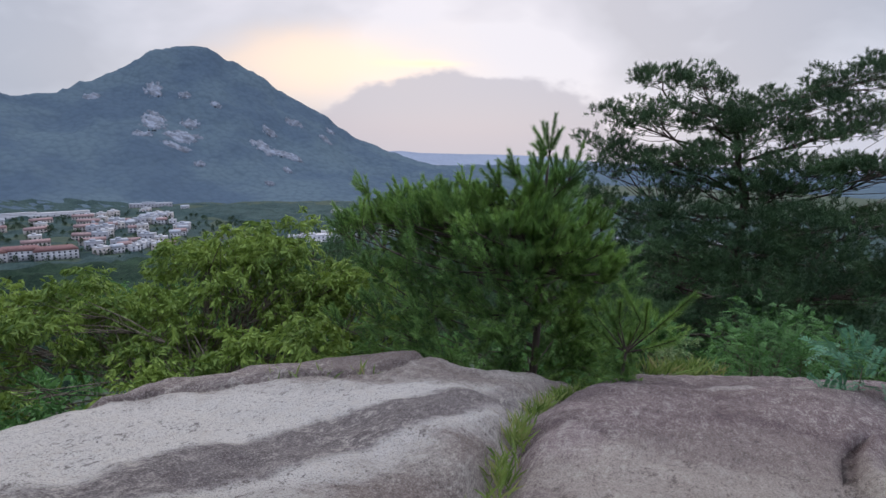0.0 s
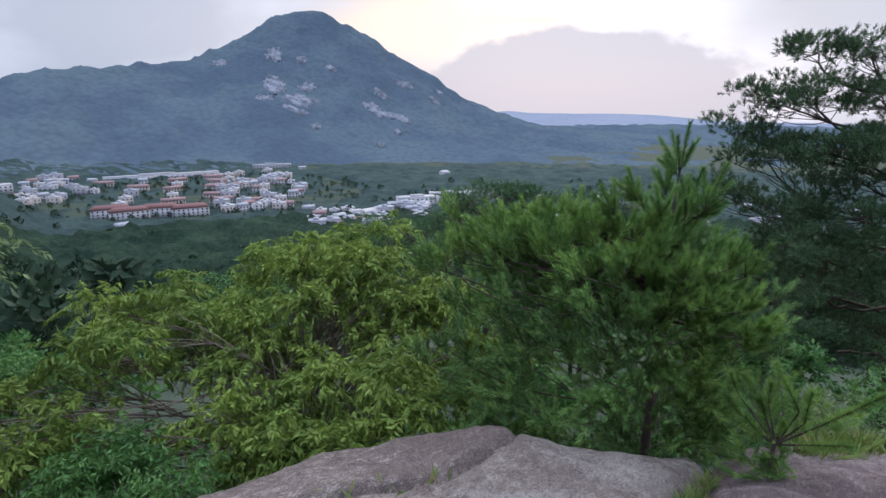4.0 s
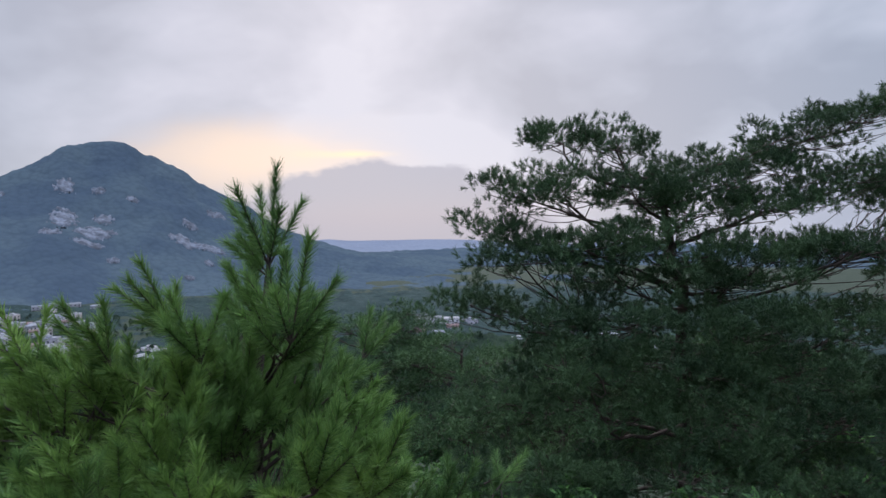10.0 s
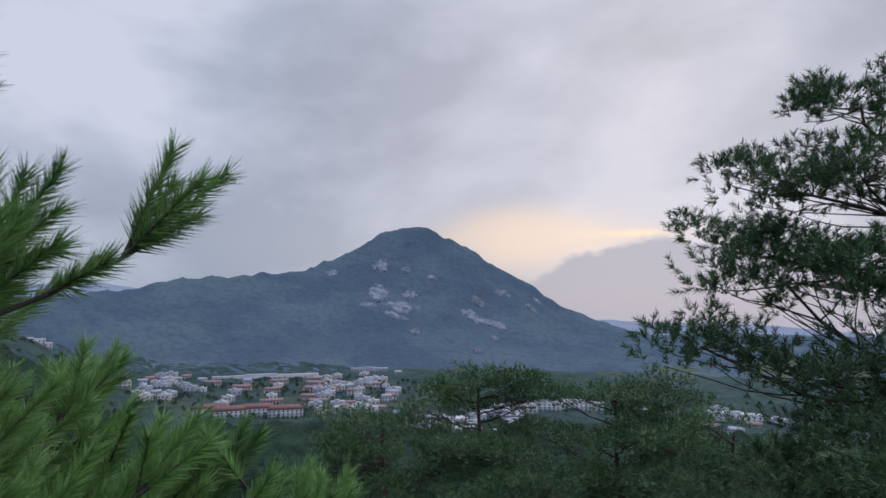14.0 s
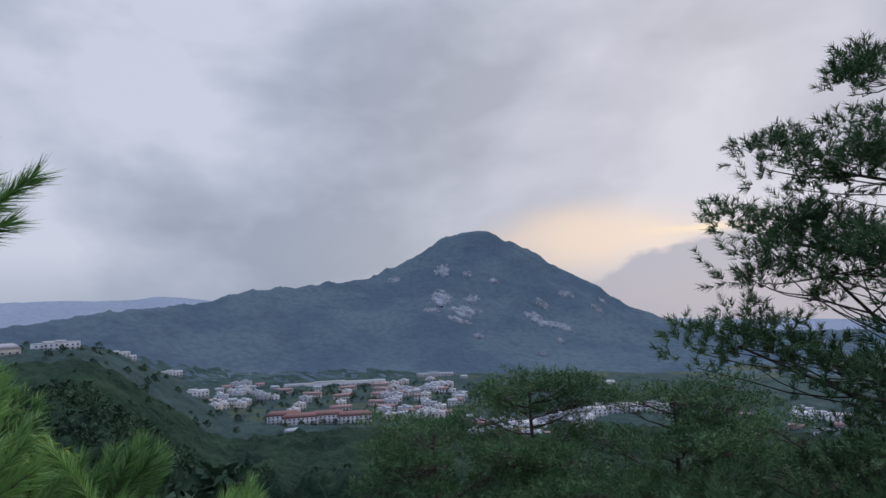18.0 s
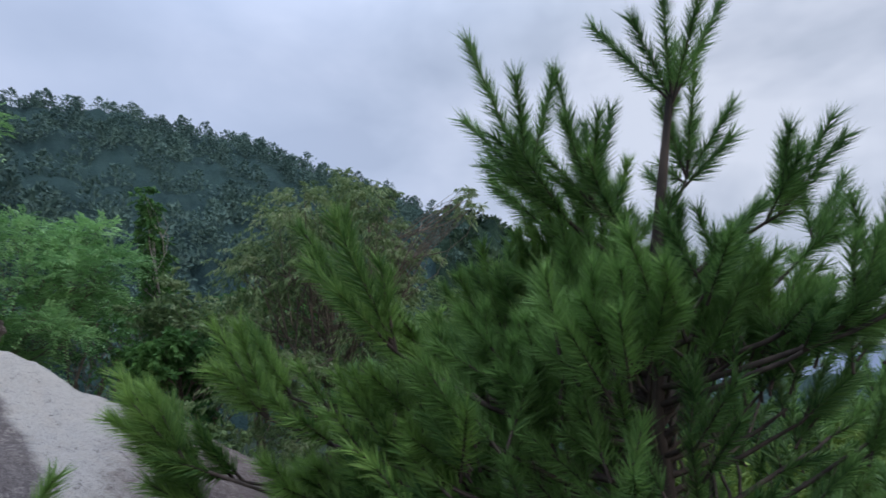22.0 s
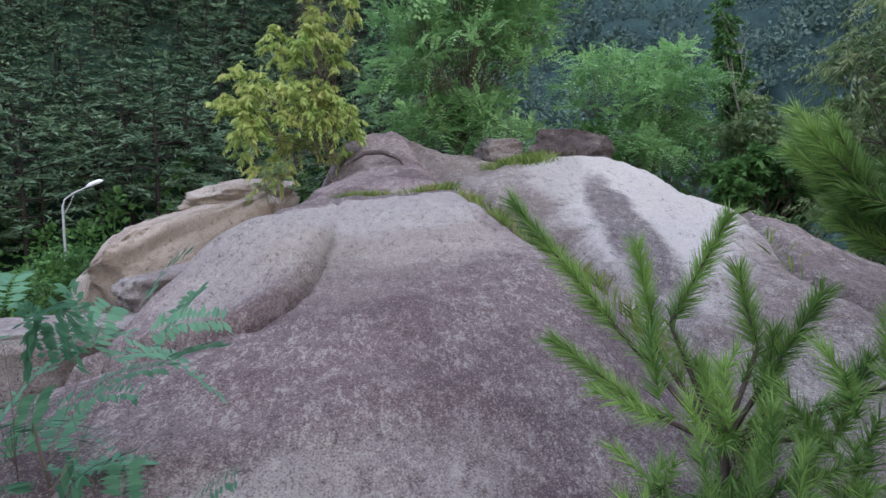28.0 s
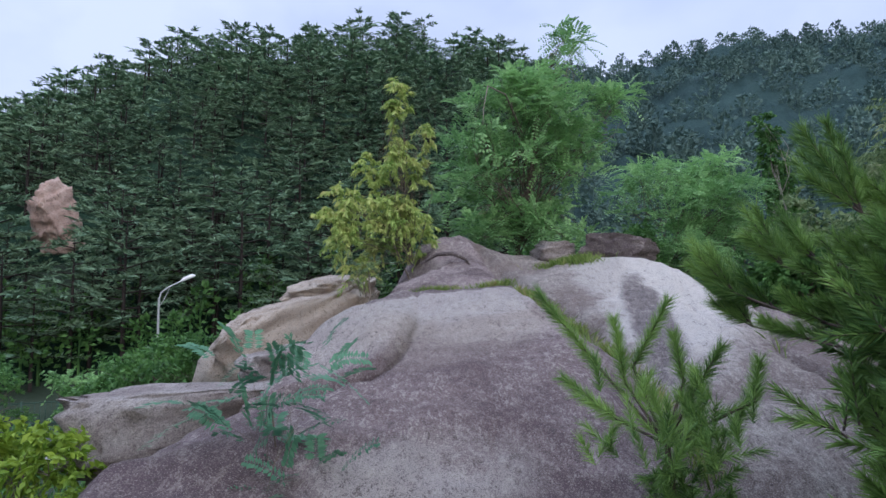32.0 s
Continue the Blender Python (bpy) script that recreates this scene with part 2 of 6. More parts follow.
M_PINE = leaf_material("pine_needles", (0.042, 0.110, 0.038), (0.245, 0.425, 0.120), 0.5, 0.22, 1.5)
# fresh green, lightened further for shoots that face the bright sky
M_PINE_NEW_LIT = leaf_material("lit_fresh_needles", (0.058, 0.142, 0.038), (0.285, 0.455, 0.115), 0.5, 0.22, 2.5)
M_PINE_BIG = leaf_material("pine_needles_dark", (0.026, 0.060, 0.032), (0.092, 0.170, 0.070), 0.55, 0.12, 0.8)
M_PINE_SLOPE = leaf_material("pine_needles_slope", (0.030, 0.080, 0.036), (0.115, 0.205, 0.078), 0.55, 0.10, 0.8)
M_OLIVE = leaf_material("olive_leaves", (0.085, 0.155, 0.032), (0.28, 0.385, 0.080), 0.55, 0.28, 0.9)
M_ROBINIA = leaf_material("robinia_leaves", (0.11, 0.25, 0.09), (0.35, 0.585, 0.24), 0.55, 0.35, 1.0)
M_ROBINIA_BLUE = leaf_material("robinia_leaves_blueish", (0.05, 0.15, 0.09), (0.13, 0.30, 0.17), 0.55, 0.3, 2.0)
M_YELLOW = leaf_material("yellowing_leaves", (0.20, 0.34, 0.08), (0.45, 0.55, 0.17), 0.55, 0.35, 2.2, (0.56, 0.55, 0.22))
M_LIME = leaf_material("lime_leaves", (0.10, 0.20, 0.02), (0.32, 0.44, 0.06), 0.5, 0.35, 1.5)
M_GREEN = leaf_material("green_leaves", (0.04, 0.115, 0.035), (0.13, 0.28, 0.075), 0.55, 0.3, 0.8)
M_GREYGREEN = leaf_material("greygreen_leaves", (0.07, 0.13, 0.055), (0.22, 0.31, 0.13), 0.55, 0.3, 0.9, (0.38, 0.42, 0.24))


def pine_wood_material(name, dark, light):
    """Needle pads far off: each pad has its own tone, with a fine needle grain."""
    mat, n = material(name)
    rnd = n.add("ShaderNodeNewGeometry").outputs["Random Per Island"]
    pos = n.add("ShaderNodeTexCoord").outputs["Object"]
    stand = n.noise(pos, 0.12, 3.0)
    grain = n.noise(n.mapping(pos, scale=(1, 1, 0.6)), 2.6, 5.0, 0.75)
    fac = n.math("ADD", n.math("MULTIPLY", rnd, 0.35), n.math("ADD", n.math("MULTIPLY", n.span(stand, 0.35, 0.65), 0.25), n.math("MULTIPLY", n.span(grain, 0.36, 0.66), 0.40)))
    finish(n, n.ramp(fac, (0.10, dark), (0.90, light)), 0.7, grain, 1.0, 0.35, spec=0.15)
    return mat


M_FOREST = pine_wood_material("forest_needles", (0.082, 0.166, 0.108), (0.285, 0.435, 0.258))
# leaves of the further hillside, haze put into their colour
M_FOREST_FAR = leaf_material("hazy_forest_leaves", (0.066, 0.120, 0.108), (0.125, 0.205, 0.170), 0.7, 0.1, 0.05, None, 0.3)
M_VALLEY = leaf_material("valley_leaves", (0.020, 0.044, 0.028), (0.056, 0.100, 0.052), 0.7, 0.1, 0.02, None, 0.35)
M_GRASS = leaf_material("grass_blades", (0.07, 0.13, 0.025), (0.22, 0.31, 0.08), 0.6, 0.3, 2.5, (0.34, 0.28, 0.14))
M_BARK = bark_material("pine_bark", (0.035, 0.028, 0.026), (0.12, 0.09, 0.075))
# darker copy of the pine bark: shade inside the wood put into colour
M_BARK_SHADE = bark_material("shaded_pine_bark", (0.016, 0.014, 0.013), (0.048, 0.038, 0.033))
M_TWIG = bark_material("twig_bark", (0.07, 0.055, 0.045), (0.22, 0.18, 0.14))
M_PALE = bark_material("pale_dead_wood", (0.20, 0.18, 0.16), (0.42, 0.39, 0.35))


# ---------- mesh helpers ----------
def mesh_from(name, V, F):
    """A mesh from an array of places and an array of triangles or quads."""
    V, F = np.asarray(V, np.float32), np.asarray(F, np.int32)
    me = bpy.data.meshes.new(name)
    k = F.shape[1]
    me.vertices.add(len(V))
    me.vertices.foreach_set("co", V.ravel())
    me.loops.add(F.size)
    me.loops.foreach_set("vertex_index", F.ravel())
    me.polygons.add(len(F))
    me.polygons.foreach_set("loop_start", np.arange(0, F.size, k, dtype=np.int32))
    me.update(calc_edges=True)
    return me


def put_mesh(name, V, F, mat, parent=None, smooth=False, label=""):
    me = mesh_from(name, V, F)
    me.materials.append(mat)
    if smooth:
        me.polygons.foreach_set("use_smooth", np.ones(len(me.polygons), bool))
    ob = new(name, me)
    ob.parent = parent
    return tagged(ob, label)


def thing(name, at, label, category, group="", kind=""):
    ob = new(name)
    ob.location = at
    ob.empty_display_size = 0.2
    return tagged(ob, label, category, group, kind)


class Soup:
    """Collects pieces of one mesh; base is taken off, so that the mesh sits at its thing's origin."""

    def __init__(self, base=(0, 0, 0)):
        self.V, self.F, self.n, self.base = [], [], 0, np.array(base, float)

    def add(self, V, F):
        self.V.append(np.asarray(V, float))
        self.F.append(np.asarray(F, int) + self.n)
        self.n += len(V)

    def put(self, name, mat, parent=None, smooth=False, label=""):
        return put_mesh(name, np.concatenate(self.V) - self.base, np.concatenate(self.F), mat, parent, smooth, label)


def unit(v):
    v = np.asarray(v, float)
    return v / np.maximum(np.linalg.norm(v, axis=-1, keepdims=True), 1e-9)


def tube(points, radii, sides=6):
    """A tapered bent tube of quads."""
    P = np.asarray(points, float)
    R = np.asarray(radii, float)
    T = unit(np.gradient(P, axis=0))
    ref = np.where(np.abs(T[:, 2:3]) > 0.9, [[1.0, 0, 0]], [[0, 0, 1.0]])
    A = unit(np.cross(T, ref))
    B = np.cross(T, A)
    ang = np.linspace(0, 2 * np.pi, sides, endpoint=False)
    ring = P[:, None] + R[:, None, None] * (np.cos(ang)[None, :, None] * A[:, None] + np.sin(ang)[None, :, None] * B[:, None])
    V = ring.reshape(-1, 3)
    i, j = np.meshgrid(np.arange(len(P) - 1), np.arange(sides), indexing="ij")
    k = (j + 1) % sides
    F = np.stack([i * sides + j, i * sides + k, (i + 1) * sides + k, (i + 1) * sides + j], -1).reshape(-1, 4)
    return V, F


def bend(a, b, rng, sag=0.1, steps=5, lift=0.0):
    """A bent way from a to b."""
    a, b = np.asarray(a, float), np.asarray(b, float)
    s = np.linspace(0, 1, steps)[:, None]
    off = rng.normal(0, sag, 3) * np.linalg.norm(b - a)
    off[2] = off[2] * 0.5 + lift
    return a + (b - a) * s + off * (s * (1 - s) * 4) + rng.normal(0, sag * 0.12, (steps, 3)) * np.linalg.norm(b - a) * (s * (1 - s) * 4)


def leaves(P, D, length, width, rng, fold=0.25, level=0.0):
    """Leaves: folded diamonds of two triangles, at P, growing along D."""
    n = len(P)
    D = unit(D)
    S = unit(np.cross(D, rng.normal(size=(n, 3)) * (1 - level) + np.array([0, 0, 1.6]) * level))
    U = np.cross(S, D)
    L = length * rng.uniform(0.7, 1.25, (n, 1))
    W = width * rng.uniform(0.7, 1.25, (n, 1)) * 0.5
    c = P + D * L * 0.45
    V = np.stack([P, c + S * W + U * W * fold, P + D * L - U * L * 0.12, c - S * W + U * W * fold], 1).reshape(-1, 3)
    b = np.arange(n)[:, None] * 4
    F = np.concatenate([b + [0, 1, 2], b + [0, 2, 3]], 1).reshape(-1, 3)
    return V, F


def needles(base, way, length, count, needle, rng, width=0.0022, spread=0.75):
    """The needles of one pine shoot: thin triangles that lean forward all round it."""
    way = unit(way)
    s = rng.uniform(0.03, 1.0, (count, 1))
    side = unit(np.cross(rng.normal(size=(count, 3)), way))
    d = unit(way * rng.uniform(0.75, 1.25, (count, 1)) + side * spread * (1.15 - 0.55 * s))
    P = base + way * length * s
    L = needle * rng.uniform(0.75, 1.1, (count, 1))
    W = unit(np.cross(d, rng.normal(size=(count, 3)))) * width
    tip = P + d * L - [0, 0, 1] * L * 0.10
    V = np.stack([P - W, P + W, tip], 1).reshape(-1, 3)
    return V, np.arange(count * 3).reshape(-1, 3)


def shell(n, rng, flatten=1.0, inner=0.45):
    """Random places in a unit ball, most of them near its skin, fewer underneath."""
    d = unit(rng.normal(size=(n, 3)))
    d[:, 2] = np.where((d[:, 2] < -0.2) & (rng.random(n) < 0.5), -d[:, 2], d[:, 2])
    r = rng.uniform(inner, 1.0, (n, 1)) ** 0.7
    return d * r * [1, 1, flatten]


def fbm(x, y, scale, seed=0.0, octaves=4):
    """Cheap smooth noise on arrays, about -1 to 1: sums of turned sine waves."""
    rng = np.random.default_rng(int(seed * 10) + 7)
    out = np.zeros(np.broadcast(x, y).shape)
    amp, total = 1.0, 0.0
    for o in range(octaves):
        for _ in range(4):
            a, p, q = rng.uniform(0, np.pi), rng.uniform(0, 6.28), rng.uniform(0.75, 1.3)
            u = (x * np.cos(a) + y * np.sin(a)) / scale * q
            w = (-x * np.sin(a) + y * np.cos(a)) / scale * q
            out = out + amp * np.sin(u * 6.28 + p + 1.3 * np.sin(w * 4.1 + p * 2)) * 0.35
        total += amp
        amp *= 0.5
        scale = scale * 0.5
    return out / total


# ---------- ground, hills, mountain ----------
def back_ridge(az):
    """Ridge of the wooded hill behind the outcrop, by heading: height in degrees and distance."""
    el = np.interp(az, [62, 80, 95, 110, 119, 124, 129, 135, 141, 150, 155, 159, 164, 171, 177, 183, 188, 193, 202, 225, 260],
                   [-9, 1, 10, 15.2, 17.6, 18.0, 19.0, 18.2, 17.8, 17.8, 19.2, 20.2, 20.4, 19.0, 18.0, 16.6, 14.2, 11.2, 6.5, 0, -4])
    return el, np.interp(az, [60, 110, 143, 152, 170, 205, 260], [330, 270, 240, 145, 135, 150, 160])


HUB = np.array([2.0, 4.0])


def ground_z(x, y):
    """Height of the ground beside and far round the outcrop."""
    dx, dy = x - HUB[0], y - HUB[1]
    r = np.hypot(dx, dy)
    az = np.degrees(np.arctan2(-dx, dy))
    az = np.where(az < -80, az + 360, az)
    front = np.interp(r, [0, 4, 7, 12, 30, 80, 200, 420, 1600, 5200], [-1.5, -2.2, -3.6, -6, -13, -30, -66, -112, -122, -480])
    flank = np.interp(r, [0, 7, 12, 30, 80, 200, 420, 620, 760, 1600, 5200], [-1.5, -3.6, -6, -13, -27, -46, -52, -36, -34, -120, -480])
    side = np.clip((az - 43) / 13, 0, 1)
    side = side * side * (3 - 2 * side)
    front = front * (1 - side) + flank * side
    el, rr = back_ridge(az)
    top = rr * np.tan(np.radians(el))
    s = np.clip((r - 34) / np.maximum(rr - 34, 1), 0, 1)
    rise = -9.5 + (top + 9.5) * (0.25 * s + 0.75 * s * s * (3 - 2 * s)) - np.clip((r - rr) / 260, 0, 1.4) * (top + 60)
    near = np.interp(r, [0, 7, 12, 20, 30, 44], [-1.5, -2.2, -2.2, -4.5, -8.5, -9.5])
    lower = np.interp(r, [0, 4, 7, 12, 20, 30, 44], [-1.5, -2.1, -3.0, -4.6, -6.6, -8.5, -9.5])
    near = near + (lower - near) * np.clip((az - 190) / 12, 0, 1)
    back = np.where(r < 34, near, rise)
    w = np.clip((az - 62) / 34, 0, 1) * np.clip((285 - az) / 30, 0, 1)
    w = w * w * (3 - 2 * w)
    z = front * (1 - w) + back * w
    return z + fbm(x, y, 60, 1.0, 3) * np.clip((r - 15) / 150, 0, 1) * 3.0 + fbm(x, y, 8, 2.0, 3) * np.clip(r - 8, 0, 1) * 0.25


def polar_sheet(az, rad, height):
    A, R = np.meshgrid(np.radians(az), rad, indexing="ij")
    X, Y = HUB[0] - np.sin(A) * R, HUB[1] + np.cos(A) * R
    Z = height(X, Y)
    n, m = A.shape
    i, j = np.meshgrid(np.arange(n - 1), np.arange(m - 1), indexing="ij")
    F = np.stack([i * m + j, i * m + j + 1, (i + 1) * m + j + 1, (i + 1) * m + j], -1).reshape(-1, 4)
    return np.stack([X, Y, Z], -1).reshape(-1, 3), F


def forest_floor_material():
    mat, n = material("forest_floor")
    pos = n.add("ShaderNodeTexCoord").outputs["Object"]
    a = n.noise(pos, 0.25, 6.0, 0.6)
    b = n.noise(pos, 4.0, 6.0, 0.7)
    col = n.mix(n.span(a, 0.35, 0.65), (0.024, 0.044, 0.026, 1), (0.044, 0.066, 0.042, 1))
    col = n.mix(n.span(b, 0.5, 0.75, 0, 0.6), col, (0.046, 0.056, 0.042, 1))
    finish(n, col, 0.95, b, 0.8, 0.1)
    return mat


M_FLOOR = forest_floor_material()
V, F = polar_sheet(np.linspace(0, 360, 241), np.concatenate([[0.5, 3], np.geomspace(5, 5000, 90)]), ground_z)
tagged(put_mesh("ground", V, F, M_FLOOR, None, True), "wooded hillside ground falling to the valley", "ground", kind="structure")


def mountain_material(name, woods, woods_light, scale=1.0, rocky=True):
    """Woods far off, with haze put into the colour, and bare granite slabs where the slope shows them."""
    mat, n = material(name)
    pos = n.add("ShaderNodeTexCoord").outputs["Object"]
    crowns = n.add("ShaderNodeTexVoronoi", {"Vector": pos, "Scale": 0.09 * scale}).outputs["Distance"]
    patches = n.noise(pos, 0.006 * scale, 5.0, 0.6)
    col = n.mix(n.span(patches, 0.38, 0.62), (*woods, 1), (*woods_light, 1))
    # colour darkened in the gaps between crowns
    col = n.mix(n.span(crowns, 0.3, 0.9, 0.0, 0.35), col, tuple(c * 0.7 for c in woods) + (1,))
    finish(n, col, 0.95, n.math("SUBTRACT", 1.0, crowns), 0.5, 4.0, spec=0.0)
    return mat


# blue-grey of the haze is mixed into the wood colours
M_MOUNT = mountain_material("hazy_mountain_woods", (0.074, 0.106, 0.140), (0.098, 0.136, 0.160))
# thick haze painted as pale blue
M_FAR = mountain_material("hazy_distant_hills", (0.225, 0.262, 0.33), (0.245, 0.282, 0.35), 0.5)


def mountain_top(az):
    el = np.interp(az, [-60, -30, -10, 1.3, 5, 8.5, 11.2, 15, 16.8, 19, 20.5, 21.5, 24.7, 26, 27.7, 31.4, 33, 36, 38.5, 42.5, 46, 52, 60, 80],
                   [-5.4, -5.2, -4.7, -2.95, -1.8, -0.4, 1.6, 3.6, 5.0, 5.9, 6.7, 7.0, 6.5, 5.7, 4.6, 3.0, 2.5, 2.4, 2.1, 1.9, 0.9, 0.5, -0.6, -2.5])
    far = np.interp(az, [-60, 0, 15, 23, 32, 44, 60, 80], [1500, 1550, 1600, 1600, 1500, 1350, 1100, 900])
    return el, far


def mountain_z(x, y):
    dx, dy = x - HUB[0], y - HUB[1]
    r, az = np.hypot(dx, dy), np.degrees(np.arctan2(-dx, dy))
    el, far = mountain_top(az)
    top = far * np.tan(np.radians(el)) + 1.0
    foot = far * np.interp(az, [30, 46, 60], [0.66, 0.66, 0.75])
    s = np.clip((r - foot) / (far - foot), 0, 1)
    z = -122 + (top + 122) * (0.55 * s + 0.45 * s * s) - np.clip((r - far) / 500, 0, 2) * (top + 124) * 0.6
    z = z + fbm(x, y, 420, 3.0, 4) * 26 * s * (1 - s) * 3.2 + fbm(x, y, 60, 4.0, 3) * 5.0 * np.sqrt(s) + fbm(x, y, 14, 5.0, 2) * 1.7 * np.sqrt(s)
    return z


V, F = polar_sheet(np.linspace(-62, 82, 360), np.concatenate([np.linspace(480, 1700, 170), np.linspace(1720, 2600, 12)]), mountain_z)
tagged(put_mesh("mountain", V, F, M_MOUNT, None, True), "wooded mountain with a rounded granite summit, haze painted in blue-grey", "mountain", kind="structure")


def on_mountain(az, el):
    """Where the line of sight from the outcrop meets the mountain."""
    d = heading(az, el)
    r = np.linspace(650, 1750, 900)
    x, y, z = HUB[0] + d.x * r, HUB[1] + d.y * r, 1.5 + d.z * r
    under = np.nonzero(mountain_z(x, y) > z)[0]
    k = under[0] if len(under) else 700
    return np.array([x[k], y[k], z[k]])


def bare_slab(az, el, wide, high, tilt, seed):
    """A bare granite slab on the mountain: a thick uneven plate that follows the slope, with a ragged outline."""
    c = on_mountain(az, el)
    rng = np.random.default_rng(seed)
    side = np.array([math.cos(radians(az)), math.sin(radians(az)), 0])
    uphill = unit(np.array(heading(az)) * 0.75 + [0, 0, 0.8])
    u, v = np.meshgrid(np.linspace(-1.2, 1.2, 27), np.linspace(-1.2, 1.2, 25), indexing="ij")
    edge = np.hypot(u, v) + fbm(u, v, 0.7, seed, 4) * 0.75
    high *= 1.75
    wide *= 0.85
    P = c + (u * wide / 2)[..., None] * side + (v * high / 2 - u * tilt * wide / 2)[..., None] * uphill
    z = mountain_z(P[..., 0], P[..., 1]) + 3.0 + fbm(u, v, 0.5, seed + 1, 2) * 1.2
    P[..., 2] = np.where(edge < 0.95, z, z - 9)
    i, j = np.meshgrid(np.arange(26), np.arange(24), indexing="ij")
    F = np.stack([i * 25 + j, (i + 1) * 25 + j, (i + 1) * 25 + j + 1, i * 25 + j + 1], -1).reshape(-1, 4)
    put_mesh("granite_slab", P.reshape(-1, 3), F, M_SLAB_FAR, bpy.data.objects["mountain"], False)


for k, (az, el, wide, high, tilt) in enumerate(((25.2, 0.6, 52, 51, 0.1), (26.1, -0.5, 37, 16, 0.1), (22.4, 0.4, 40, 22, 0.1), (23.0, -0.7, 73, 27, 0.1), (23.6, -1.5, 55, 13, 0.1), (16.4, -1.6, 57, 28, 0.35), (14.6, -2.1, 62, 19, 0.35), (13.6, -2.6, 30, 11, 0.35), (15.8, -0.2, 33, 15, 0.35), (13.7, 0.7, 44, 17, 0.1), (20.2, 2.1, 24, 13, 0.1), (25.0, 3.2, 40, 34, 0.1), (22.6, 2.8, 27, 13, 0.1), (29.5, 2.4, 35, 16, 0.1), (10.9, -0.8, 30, 13, 0.1), (10.5, 1.2, 21, 17, 0.1), (14.4, -3.6, 18, 11, 0.35), (21.8, -3.0, 21, 11, 0.1), (16.0, -4.8, 18, 10, 0.35))):
    bare_slab(az, el, wide, high, tilt, 300 + k)


def hills_z(x, y):
    dx, dy = x - HUB[0], y - HUB[1]
    r, az = np.hypot(dx, dy), np.degrees(np.arctan2(-dx, dy))
    el = np.interp(az, [-70, -40, -25, -14, -12.8, -9.3, -6.9, -4.5, -1.5, 2.0, 3.6, 4.6, 6.7, 20, 35, 44, 50, 56, 62, 68, 85], [-5.0, -4.8, -5.0, -4.7, -4.3, -3.05, -2.7, -2.55, -2.55, -2.25, -1.8, -1.9, -2.2, -2.4, -1.5, 0.9, 1.5, 1.2, 1.3, 0.7, -1.5])
    top = 3300 * np.tan(np.radians(el))
    s = np.clip(1 - np.abs(r - 3300) / 900, 0, 1)
    return -125 + (top + 125) * s ** 0.8 + fbm(x, y, 500, 6.0, 3) * 12 * s


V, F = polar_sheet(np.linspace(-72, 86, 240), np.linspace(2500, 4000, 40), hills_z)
tagged(put_mesh("hazy_distant_hills", V, F, M_FAR, None, True), "distant ridge of hills under cloud, pale blue with painted haze", "hills", kind="structure")


# ---------- the granite outcrop ----------
def along(x, y, line):
    """Distance to a bent line, and the side of it (left of its way is positive)."""
    best, side = np.full(np.shape(x), 99.0), np.zeros(np.shape(x))
    for (ax, ay), (bx, by) in zip(line, line[1:]):
        ux, uy = bx - ax, by - ay
        s = np.clip(((x - ax) * ux + (y - ay) * uy) / (ux * ux + uy * uy), 0, 1)
        d = np.hypot(x - ax - s * ux, y - ay - s * uy)
        turn = ux * (y - ay) - uy * (x - ax)
        side = np.where(d < best, np.sign(turn), side)
        best = np.minimum(best, d)
    return best, side


CRACK_GRASS = [(-0.25, -1.6), (0.2, 0.2), (0.45, 1.0), (0.74, 2.46), (1.23, 4.55), (1.6, 5.4), (2.2, 6.65), (2.6, 8.2)]
CRACK_LEVEL = [(0.45, 1.0), (1.3, 1.2), (2.1, 0.85), (2.75, 0.2), (3.0, -0.8)]
CRACK_RIM = [(-3.2, 2.7), (-1.6, 3.5), (-0.7, 4.4), (0.0, 5.1), (0.35, 5.9), (0.6, 8.2)]
CRACK_BULGE = [(2.1, 0.85), (2.25, 1.6), (2.6, 2.5), (2.95, 3.2), (3.4, 3.9), (3.75, 4.3), (4.05, 4.1), (4.6, 3.7)]


EDGE_EAST = [(0.5, -3.6), (0.72, -1.8), (0.98, -0.5), (1.95, 0.28), (2.75, 1.0), (3.65, 2.3), (4.35, 3.4), (4.9, 4.6), (5.6, 6.2), (6.3, 8.2), (6.8, 10.0)]
EDGE_WEST = [(-1.7, -3.6), (-2.1, -1.0), (-2.15, 0.8), (-1.9, 2.0), (-1.68, 2.7), (-1.55, 3.4), (-1.36, 4.3), (-0.98, 5.15), (-0.35, 5.8), (0.5, 6.3), (1.4, 6.9), (2.4, 7.4), (3.6, 8.6), (4.6, 10.0)]


